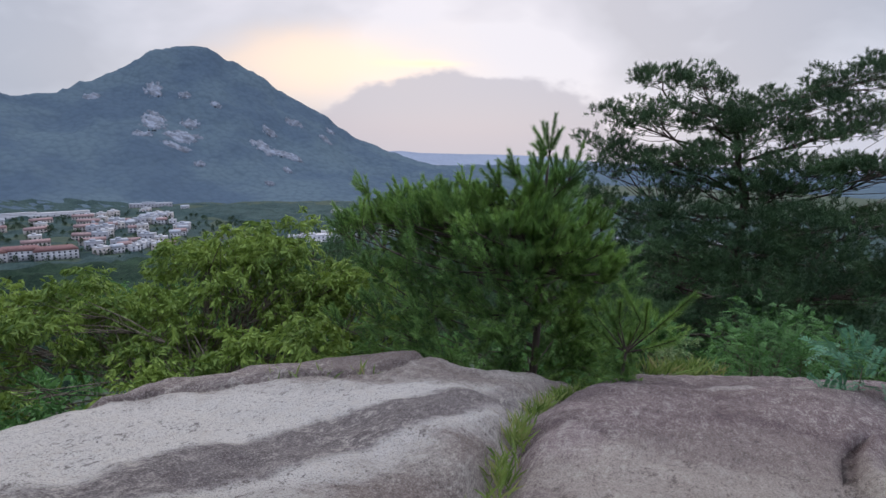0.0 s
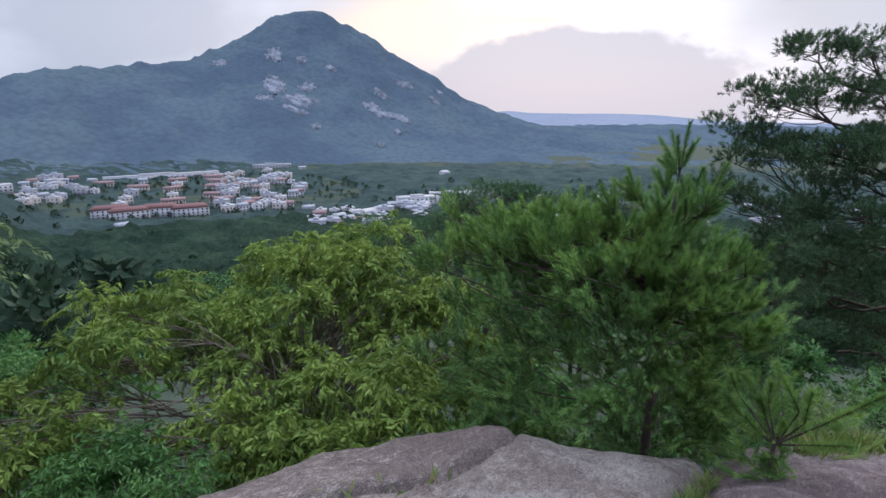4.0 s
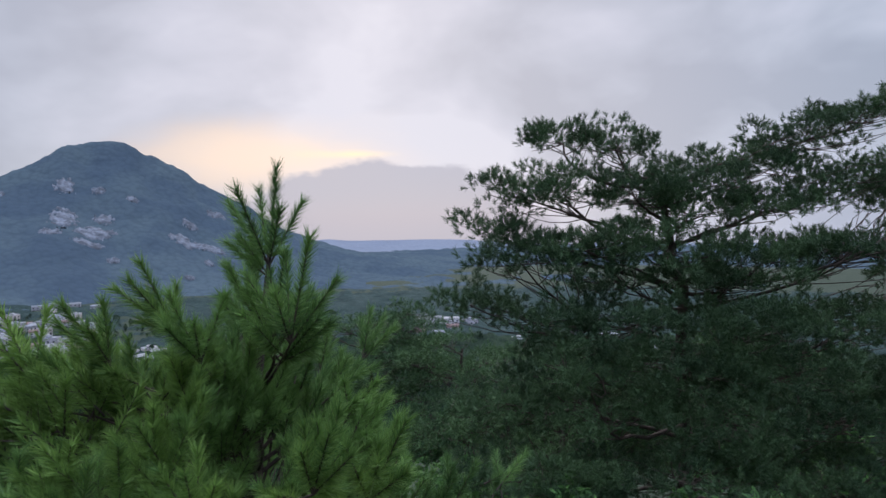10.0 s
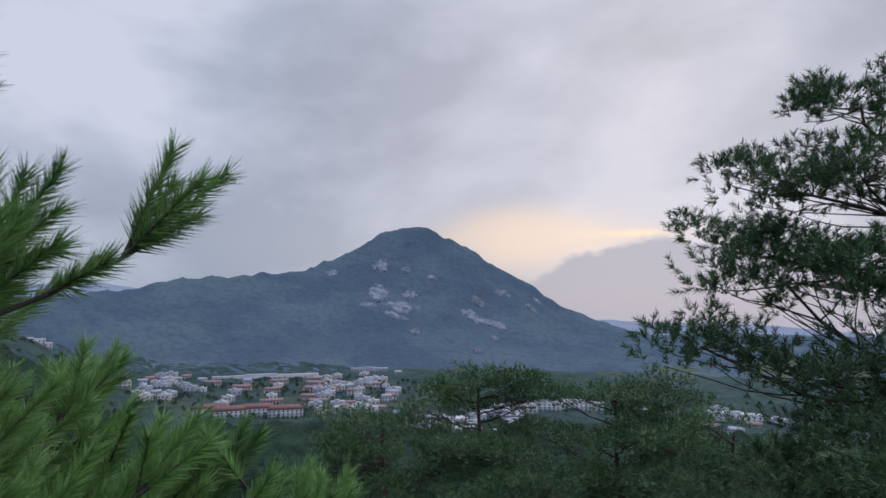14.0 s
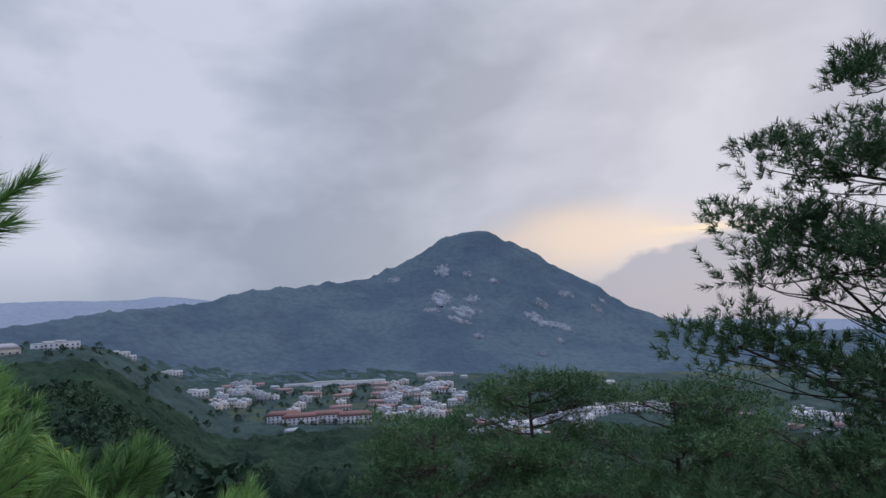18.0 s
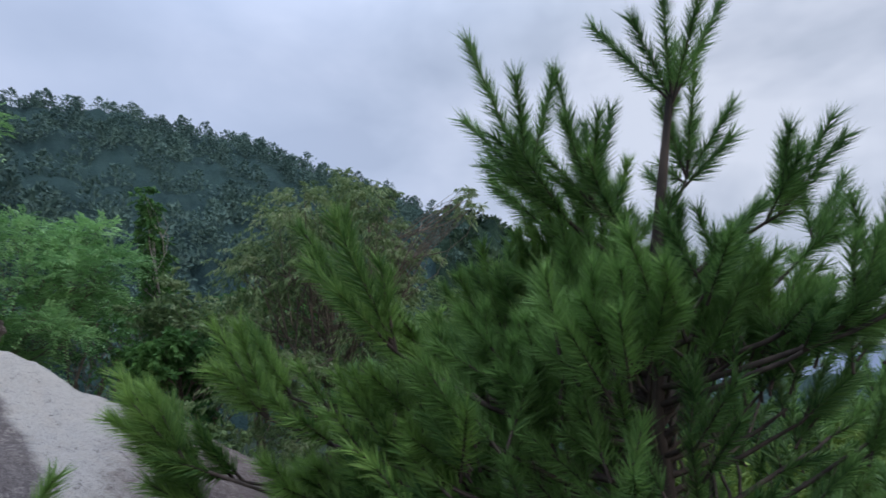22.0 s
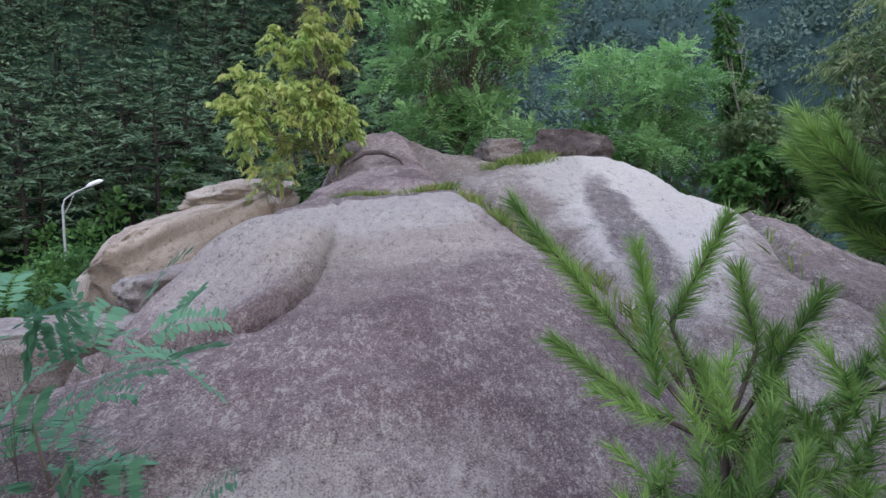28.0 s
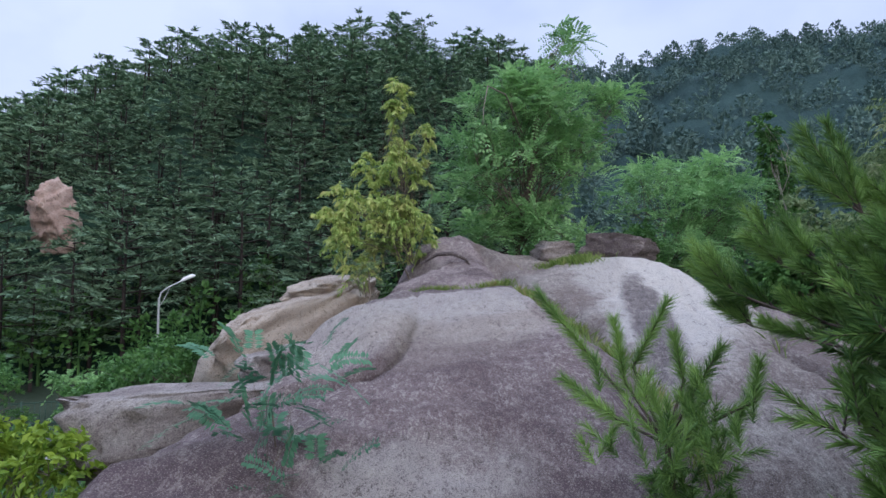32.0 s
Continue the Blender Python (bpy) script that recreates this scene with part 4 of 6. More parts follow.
        for j in range(4):
            e = unit(np.array([0, 0, 1.0]) + out * rng.uniform(0.2, 0.9) + rng.normal(0, 0.3, 3) * [1, 1, 0.4])
            brush(q + rng.normal(0, 0.04, 3), e, rng.uniform(0.24, 0.42), q[0] > 0.4, twig)
        twig.put("branch", M_BARK, root, True)
    # the skirt of low branches down to the rock
    for k in range(330):
        t = rng.uniform(-math.pi, 0.2) if k % 4 else rng.uniform(-math.pi, math.pi)
        ca, sa = math.cos(t), math.sin(t)
        wide = ((1.3 if ca > 0 else 2.3) * ca * ca + 1.3 * sa * sa) * math.sqrt(rng.uniform(0.25, 1.0))
        q = np.array((1.9 + ca * wide, 8.25 + sa * wide, rng.uniform(-2.0, 0.15)))
        if q[2] < rock_z(q[0], q[1]) + 0.05 or q[1] < 7.67 - 0.35 * (4.39 - q[0]) + 0.3 or q[0] > 3.2 or q[0] > 2.45 and q[1] < 8.4 or q[0] > 2.7 and q[2] > -0.2 or over_slab(q, 0.35):
            continue
        for j in range(5):
            e = unit(np.array([ca * 0.6, sa * 0.6, 0.6]) + rng.normal(0, 0.42, 3))
            brush(q + rng.normal(0, 0.06, 3), e, rng.uniform(0.18, 0.32), False, wood)
    wood.put("twig", M_BARK, root, True)
    green.put("crown", M_PINE, root)
    fresh.put("lit_fresh_growth", M_PINE_NEW_LIT, root, False, "fresh shoots, their green lightened as if lit by the sky")


young_pine()


def sapling():
    """A low pine sapling whose long shoots stand over the lip of the slab."""
    rng = np.random.default_rng(77)
    base = (2.55, 6.44, -1.35)
    root = thing("pine_sapling", base, "low pine sapling with long bright shoots on the slab", "tree", "pines")
    wood, green = Soup(base), Soup(base)
    knot = np.array((2.59, 6.38, -0.52))
    wood.add(*tube(np.array([(2.53, 6.46, -1.6), (2.56, 6.42, -1.0), knot]), [0.028, 0.024, 0.015], 7))
    wood.put("trunk", M_BARK, root, True)
    for tip, mid in (((3.01, 5.75, 0.24), (2.78, 6.09, -0.22)), ((2.47, 6.29, 0.20), (2.67, 6.22, -0.18)), ((2.67, 6.06, 0.08), (2.71, 6.20, -0.27)), ((2.93, 5.91, -0.27), (2.78, 6.22, -0.47)),
                     ((2.47, 6.33, 0.01), (2.51, 6.44, -0.24)), ((2.35, 6.55, -0.05), (2.47, 6.49, -0.27)), ((2.44, 6.45, -0.19), (2.54, 6.49, -0.46)), ((2.27, 6.72, -0.11), (2.35, 6.76, -0.30)), ((2.60, 6.29, -0.32), (2.62, 6.42, -0.51)),
                     ((2.21, 6.63, -0.27), (2.38, 6.63, -0.49)), ((2.32, 6.38, -0.35), (2.48, 6.46, -0.54))):
        tip, mid = np.array(tip), np.array(mid)
        twig = Soup(base)
        twig.add(*tube(np.array([knot - [0, 0, 0.06], mid, tip]), [0.011, 0.008, 0.004], 5))
        twig.put("branch", M_BARK, root, True)
        l = np.linalg.norm(tip - mid)
        foot = mid + (knot - mid) * 0.45
        green.add(*needles(foot, mid - foot, np.linalg.norm(mid - foot), 130, 0.088, rng, 0.0022, 0.95))
        green.add(*needles(mid, tip - mid, l, int(1350 * l) + 100, 0.100, rng, 0.0024, 0.98))
    for k in range(34):
        q = np.array((2.79, 6.72, -0.50)) + rng.normal(0, 1, 3) * [0.18, 0.14, 0.10]
        green.add(*needles(q, unit(np.array([0.1, -0.1, 1.0]) + rng.normal(0, 0.45, 3)), rng.uniform(0.14, 0.24), 100, 0.085, rng, 0.0024, 0.80))
    for k in range(36):
        q = np.array((2.57, 6.44, rng.uniform(-1.1, -0.6))) + rng.normal(0, 0.10, 3)
        green.add(*needles(q, unit(rng.normal(0, 0.6, 3) + [0, 0, 0.5]), rng.uniform(0.16, 0.26), 110, 0.085, rng, 0.0034, 0.85))
    green.put("crown", M_PINE_NEW_LIT, root)


sapling()


def big_pine(name, label, base, stem, pads, seed, r0, per=24, needle=0.088, dense=170, mat=None, broad=0.052):
    """An old pine: leaning trunk, long bare limbs and flat pads of needle tufts. pads: place, radius, thickness."""
    rng = np.random.default_rng(seed)
    root = thing(name, base, label, "tree", "pines")
    stem = np.asarray(stem, float)
    wood = Soup(base)
    s = np.linspace(0, 1, 14)
    k = np.linspace(0, 1, len(stem))
    line = np.stack([np.interp(s, k, stem[:, i]) for i in range(3)], -1) + rng.normal(0, r0 * 0.25, (14, 3))
    wood.add(*tube(line, np.linspace(r0, r0 * 0.3, 14), 9))
    wood.put("trunk", M_BARK, root, True)
    green = Soup(base)
    for x, y, z, rad, thick in pads:
        limb = Soup(base)
        c = np.array([x, y, z])
        h = np.clip(z - 0.28 * np.hypot(x - line[:, 0].mean(), y - line[:, 1].mean()) - 0.2, line[0, 2] + 1.0, line[-1, 2])
        a = np.array([np.interp(h, line[:, 2], line[:, i]) for i in range(3)])
        way = bend(a, c, rng, 0.09, 8, -0.12)
        limb.add(*tube(way, np.linspace(r0 * 0.28, r0 * 0.08, 8), 6))
        lobes = max(4, int(16 * rad * rad) + 5)
        ang, rr = rng.uniform(0, 6.283, lobes), rad * np.sqrt(rng.uniform(0.03, 1, lobes))
        C = c + np.stack([np.cos(ang) * rr, np.sin(ang) * rr, rng.normal(0, thick * 0.45, lobes) + thick * 0.6 * (1 - (rr / rad) ** 2)], -1)
        for q in C:
            limb.add(*tube(bend(way[rng.integers(4, 8)], q - [0, 0, 0.08], rng, 0.12, 5), np.linspace(r0 * 0.08, r0 * 0.03, 5), 3))
            m = max(4, int(dense * 0.10))
            off = shell(m, rng, 0.65, 0.35) * rng.uniform(0.28, 0.50)
            for o in off:
                e = unit(o * [1.6, 1.6, 1.0] + [0, 0, 0.52] + rng.normal(0, 0.25, 3))
                green.add(*needles(q + o * 0.8, e, needle * 1.25 * rng.uniform(0.7, 1.2), per, needle, rng, needle * broad, 1.0))
        limb.put("limb", M_BARK, root, True)
    green.put("crown", mat or M_PINE_BIG, root)
    return root


def pads_round(center, n, seed, reach, top, bottom, rad=(0.8, 1.5), keep=None):
    rng = np.random.default_rng(seed)
    out = []
    for i in range(n):
        u = i / max(n - 1, 1)
        z = top + (bottom - top) * u + rng.uniform(-0.25, 0.25)
        t = rng.uniform(0, 6.283)
        d = reach * (0.25 + 0.75 * math.sin(math.pi * (0.12 + 0.75 * u))) * rng.uniform(0.3, 1.0)
        x, y = center[0] + d * math.cos(t), center[1] + d * math.sin(t)
        if keep is None or keep(x, y, z):
            out.append((x, y, z, rng.uniform(*rad), rng.uniform(0.18, 0.34)))
    return out


# the old pine beyond the young one
PADS = [(6.1, 16.6, 3.35, 0.85, 0.22), (7.3, 16.9, 3.25, 0.95, 0.25), (5.0, 16.4, 2.35, 0.75, 0.3), (4.5, 16.2, 1.55, 0.75, 0.3), (6.0, 16.2, 2.3, 1.1, 0.3), (7.4, 16.4, 2.35, 1.2, 0.3), (8.8, 16.8, 2.6, 1.3, 0.3),
        (10.4, 16.9, 2.8, 1.2, 0.3), (11.4, 17.0, 3.4, 1.2, 0.3), (12.8, 17.0, 3.8, 1.4, 0.3), (10.2, 16.2, 2.0, 1.3, 0.3), (12.0, 16.4, 2.4, 1.4, 0.3), (4.1, 15.9, 0.35, 0.75, 0.25), (5.0, 15.6, 1.1, 1.0, 0.3), (6.2, 15.7, 1.3, 1.2, 0.3),
        (7.8, 15.8, 1.3, 1.3, 0.3), (9.6, 15.6, 1.0, 1.3, 0.3), (11.5, 15.6, 1.1, 1.5, 0.3), (5.4, 15.4, 0.0, 1.0, 0.3), (7.0, 15.2, 0.0, 1.3, 0.3), (9.0, 15.0, -0.1, 1.4, 0.3), (11.0, 15.0, -0.2, 1.5, 0.3),
        (4.4, 15.0, -1.3, 1.1, 0.3), (6.2, 14.8, -1.4, 1.4, 0.3), (8.2, 14.6, -1.5, 1.5, 0.3), (10.4, 14.6, -1.6, 1.6, 0.3), (13.4, 15.6, 0.4, 1.7, 0.3), (13.6, 16.0, 2.2, 1.6, 0.3), (12.6, 14.6, -1.4, 1.7, 0.3),
        (8.6, 16.4, 1.9, 1.3, 0.4), (7.0, 16.0, 0.7, 1.3, 0.4), (9.0, 15.8, 0.5, 1.4, 0.4), (5.6, 15.0, -0.7, 1.3, 0.4), (7.6, 14.9, -0.8, 1.5, 0.4), (9.8, 14.8, -0.9, 1.6, 0.4), (7.2, 14.2, -2.4, 1.7, 0.4), (9.6, 14.0, -2.6, 1.8, 0.4), (5.0, 14.4, -2.3, 1.5, 0.4), (12.0, 14.2, -2.6, 1.8, 0.4)]
big_pine("old_pine", "tall dark green pine with spreading flat branches", (9.2, 17.0, -8.0), [(9.2, 17.0, -8.2), (9.0, 16.9, -3.0), (8.8, 16.8, 0.0), (8.6, 16.9, 1.5), (8.2, 16.9, 2.6)], [(x + 0.18, y, z - 0.22, r * 0.88, t * 1.2) for x, y, z, r, t in PADS], 51, 0.17, 30, 0.110, 215, None, 0.048)
for k, (x, y, z, rch) in enumerate(((-2.3, 28.7, -2.0, 2.8), (2.3, 29.3, -2.2, 2.8), (-5.4, 27.5, -3.6, 2.8), (0.2, 25.5, -4.6, 2.8), (5.6, 26.5, -3.0, 3.0), (9.0, 22.0, -2.4, 2.8), (12.5, 21.0, -2.0, 3.0), (6.0, 20.5, -3.6, 2.6))):
    gz = float(ground_z(np.array(x), np.array(y)))
    big_pine("pine_tree", "dark green pine on the slope below the outcrop", (x, y, gz), [(x, y, gz - 0.3), (x + 0.2, y, gz * 0.5 + z * 0.5), (x, y + 0.1, z)],
             pads_round((x, y), 26, 60 + k, rch, z, z - 3.6, (0.8, 1.4)), 70 + k, 0.14, 8, 0.17, 84, M_PINE_SLOPE, 0.07)

# deciduous trees at the edge of the slab
c1 = np.concatenate([clumps_in((-3.0, 11.3, -1.1), (2.6, 2.0, 1.5), 46, 1, 0.20), clumps_in((-5.6, 9.8, -1.7), (2.4, 2.0, 1.1), 32, 2, 0.22), clumps_in((-6.5, 7.6, -2.2), (2.0, 1.6, 0.9), 20, 61, 0.24), clumps_in((-1.3, 10.2, -1.5), (1.7, 1.3, 1.3), 26, 3, 0.26)])
broadleaf("deciduous_tree", "olive-green broadleaf tree with drooping narrow leaves beside the slab", (-3.2, 11.2, -5.8), c1, M_OLIVE, 36000, 0.13, 0.042, 11, 0.10, 0.7)
c2 = clumps_in((-4.4, 6.6, -2.6), (1.9, 1.9, 1.0), 26, 4, 0.28)
# darker leaf green here puts the deep shade below the edge into colour
broadleaf("deciduous_shrub", "leafy shrub below the slab's edge, green darkened as deep shade", (-4.4, 6.6, -4.6), c2, M_GREEN, 13000, 0.10, 0.035, 12, 0.06, 0.7)
c2 = np.concatenate([clumps_in((-1.5, 8.2, -2.1), (1.8, 1.2, 1.3), 34, 62, 0.26), clumps_in((-3.2, 8.6, -2.6), (1.8, 1.4, 1.2), 28, 63, 0.26), clumps_in((-4.0, 9.6, -1.9), (1.7, 1.3, 1.0), 24, 65, 0.26)])
broadleaf("deciduous_tree", "leafy olive-green tree reaching up to the rim of the slab", (-2.3, 8.6, -5.0), c2, M_OLIVE, 28000, 0.12, 0.04, 64, 0.08, 0.7)
c2 = clumps_in((-8.5, 9.5, -3.3), (2.6, 2.4, 1.2), 26, 5, 0.28)
broadleaf("deciduous_tree", "dark green broadleaf tree down the slope", (-8.5, 9.5, -6.5), c2, M_GREEN, 14000, 0.12, 0.05, 13, 0.08, 0.5)

# locust shrubs on the other flank
robinia("locust_shrub", "feathery green locust shrub beside the slab", (5.9, 9.4, -3.4), clumps_in((6.0, 9.4, -1.75), (1.5, 1.2, 0.75), 22, 6, 0.34), M_GREEN, 1100, 21, 0.04, 0.24, 0.042, 8, "shrub")
broadleaf("grass_shrub", "thin brownish shrub beside the slab", (4.3, 8.9, -2.6), clumps_in((4.3, 9.0, -1.75), (0.6, 0.6, 0.45), 9, 7, 0.4), M_GREYGREEN, 2200, 0.07, 0.018, 14, 0.02, 0.1, None, "", "shrub")
robinia("locust_sapling", "blue-green locust sapling beside the slab's flank", (4.85, 5.6, -2.3), [(4.65, 5.5, -0.16, 0.25, 0.25, 0.08), (4.4, 5.5, -0.14, 0.22, 0.22, 0.08), (4.5, 5.55, -0.32, 0.32, 0.32, 0.10), (4.75, 5.5, -0.38, 0.32, 0.32, 0.12), (4.7, 5.6, -0.6, 0.36, 0.36, 0.18), (4.5, 5.7, -0.8, 0.32, 0.32, 0.18)],
        M_ROBINIA_BLUE, 64, 22, 0.012, 0.36, 0.062, 15, "sapling")
broadleaf("lime_shrub", "yellow-green leafy shrub below the ledge", (6.5, 1.9, -3.3), clumps_in((6.5, 1.9, -1.6), (0.95, 0.9, 0.7), 14, 8, 0.36), M_LIME, 2600, 0.10, 0.05, 15, 0.03, 0.5, None, "", "shrub")
robinia("locust_sapling", "small light green locust sapling below the ledge", (5.6, 4.2, -3.0), clumps_in((5.6, 4.3, -1.95), (0.6, 0.6, 0.35), 7, 9, 0.5), M_ROBINIA, 110, 23, 0.012, 0.28, 0.045, 9, "sapling")

# trees behind the outcrop
c = np.concatenate([clumps_in((2.15, -1.6, 1.3), (1.5, 1.1, 1.0), 60, 31, 0.19), clumps_in((1.75, -1.35, 2.3), (0.8, 0.6, 0.9), 26, 46, 0.22, 1.3), clumps_in((1.72, -1.2, 3.3), (0.25, 0.22, 0.9), 12, 32, 0.26, 1.6), clumps_in((1.25, -1.3, 2.9), (0.2, 0.2, 0.5), 6, 47, 0.35, 1.5)])
broadleaf("yellowing_shrub", "slender shrub with yellowing drooping leaves on the outcrop", (1.05, -1.3, 0.35), c - np.array([0.18, 0, 0, 0, 0, 0]), M_YELLOW, 14000, 0.110, 0.034, 24, 0.018, 1.0, None, "", "shrub")
locust = robinia("locust_tree", "feathery bright green locust tree behind the slabs", (-2.2, -3.6, 0.2),
        np.concatenate([clumps_in((-2.0, -2.9, 2.9), (2.6, 2.0, 2.4), 46, 33, 0.26, 0.26), clumps_in((-2.1, -2.8, 4.6), (1.3, 1.1, 0.8), 16, 48, 0.3, 0.5), clumps_in((-1.8, -2.6, 1.5), (2.3, 1.5, 0.7), 18, 58, 0.3, 0.4), clumps_in((-3.0, -2.6, 5.7), (0.35, 0.35, 1.1), 9, 34, 0.35), clumps_in((-4.0, -2.3, 4.6), (0.8, 0.7, 0.6), 9, 35, 0.4)]), M_ROBINIA, 3000, 25, 0.06, 0.44, 0.09, 8)


def hanging_spray(root):
    """A long thin branch of the locust tree that arches over the slab and ends in a few hanging leaves."""
    rng = np.random.default_rng(431)
    base = np.array(root.location)
    arm, green = Soup(base), Soup(base)
    arm.add(*tube(np.array([(-1.7, -2.4, 3.7), (-0.4, -0.8, 3.9), (0.8, 0.8, 3.4), (1.2, 1.45, 2.83), (1.33, 1.68, 2.51)]), [0.022, 0.016, 0.011, 0.007, 0.004], 5))
    arm.put("branch", M_TWIG, root, True)
    for at, way, length, pairs in (((1.33, 1.68, 2.45), (0.10, 0.10, -1.0), 0.30, 5), ((1.31, 1.66, 2.43), (-0.22, 0.10, -0.9), 0.26, 4), ((1.34, 1.68, 2.43), (0.35, -0.05, -0.9), 0.28, 4)):
        way = unit(way)
        side = unit(np.cross(way, [0.35, -0.9, 0.2]))
        face = np.cross(side, way)
        for k in range(pairs):
            for sign in (1.0, -1.0):
                p = np.array(at) + way * length * (0.2 + 0.8 * k / (pairs - 1))
                d = unit(side * sign + way * 0.8 + rng.normal(0, 0.15, 3))
                across = unit(np.cross(d, face + rng.normal(0, 0.3, 3))) * 0.017
                l = rng.uniform(0.055, 0.075)
                leaf = [p, p + d * l * 0.3 + across, p + d * l * 0.7 + across * 0.9, p + d * l, p + d * l * 0.7 - across * 0.9, p + d * l * 0.3 - across]
                green.add(leaf, [(0, 1, 5), (1, 2, 5), (2, 4, 5), (2, 3, 4)])
    green.put("spray", M_ROBINIA, root)


hanging_spray(locust)
robinia("locust_tree", "green locust tree behind the dark block", (-7.2, -4.2, -0.5), np.concatenate([clumps_in((-7.2, -3.6, 2.4), (2.8, 2.3, 2.0), 40, 36, 0.25, 0.32), clumps_in((-6.4, -2.9, 0.9), (2.4, 1.6, 0.8), 18, 59, 0.3, 0.4)]), M_ROBINIA, 2700, 26, 0.06, 0.45, 0.085, 7)
broadleaf("green_shrub", "dark green leafy shrub among the trees", (-5.2, -2.6, 0.0), clumps_in((-5.0, -2.5, 1.2), (1.0, 0.9, 0.7), 16, 37, 0.34), M_GREEN, 5000, 0.10, 0.05, 27, 0.03, 0.3, None, "", "shrub")
broadleaf("willow_oak", "grey-green tree with long drooping leaves", (-9.5, 2.4, -2.2), np.concatenate([clumps_in((-9.5, 2.6, 2.4), (3.2, 3.2, 3.1), 80, 38, 0.20), clumps_in((-8.4, 2.6, -0.4), (2.4, 2.6, 1.5), 30, 45, 0.24), clumps_in((-10.6, 3.4, 4.6), (0.6, 0.6, 0.7), 8, 39, 0.4), clumps_in((-10, 5.6, 4.1), (0.6, 0.7, 0.8), 8, 49, 0.4)]), M_GREYGREEN, 38000, 0.16, 0.036, 28, 0.12, 0.9)
broadleaf("broadleaf_tree", "grey-green tree with fine leaves beyond the pine", (-7.5, 6.0, -3.0), clumps_in((-7.6, 6.2, 0.6), (2.2, 2.0, 1.7), 36, 40, 0.26), M_GREYGREEN, 16000, 0.12, 0.032, 29, 0.09, 0.7)
broadleaf("broadleaf_tree", "green tree down the flank of the hill", (-4.2, 12.6, -6.5), clumps_in((-5.8, 14.0, -3.2), (2.6, 2.4, 1.6), 30, 41, 0.28), M_GREEN, 15000, 0.11, 0.04, 30, 0.09, 0.6)
# dead trunk wrapped in creeper
c = np.array([(-12.9 + 0.12 * k + 0.14 * math.sin(k * 1.7), -4.2 + 0.02 * k, 0.4 + 0.33 * k, 0.62 - 0.022 * k + 0.08 * math.sin(k * 2.3), 0.6 - 0.022 * k, 0.34) for k in range(16)])
broadleaf("creeper_snag", "leaning dead trunk wrapped in dark creeper leaves", (-12.9, -4.3, -1.0), c, M_GREEN, 9500, 0.12, 0.09, 31, 0.10, 0.5, M_PALE)
for k, (x, y, rx, rz, hz, m) in enumerate(((-14.5, -8, 3.0, 2.2, 1.6, M_GREEN), (-9, -12, 3.0, 2.2, 0.5, M_GREEN), (1.5, -11, 2.6, 1.6, -2.4, M_GREEN), (5.5, -14, 2.8, 1.6, -4.2, M_GREEN), (7, -17, 2.6, 1.8, -5.2, M_GREEN),
                                     (-17, 0, 3.2, 2.4, 2.2, M_GREYGREEN), (-10.8, -1.6, 2.4, 2.0, 1.0, M_GREYGREEN), (-8.2, -0.6, 1.6, 1.1, 0.3, M_GREEN), (-13.4, -1.0, 2.2, 1.8, 1.4, M_GREEN), (8.3, -22, 2.6, 1.9, -4.8, M_ROBINIA), (13.5, -26, 3.0, 2.6, -5.2, M_GREEN), (-3.5, -9.5, 2.4, 1.8, -0.4, M_GREEN))):
    gz = float(ground_z(np.array(float(x)), np.array(float(y))))
    broadleaf("broadleaf_tree", "leafy green tree in the dip behind the outcrop", (x, y, gz), clumps_in((x, y, max(hz, gz + 1.2)), (rx, rx, rz), 30, 80 + k, 0.28), m, 7000, 0.18, 0.085, 90 + k, 0.1, 0.4)


# dead curled branch by the upper slab
twig_root = thing("dead_branch", (1.2, -0.75, 0.72), "dark curled dead branch lying on the slab", "branch")
twig = Soup((1.2, -0.75, 0.72))
twig.add(*tube(np.array([(1.25, -0.85, 0.70), (1.0, -0.72, 0.86), (0.75, -0.62, 0.88), (0.52, -0.52, 0.78), (0.46, -0.40, 0.60)]), [0.02, 0.035, 0.04, 0.035, 0.02], 7))
twig.put("stem", M_ROCK_DARK, twig_root, True)


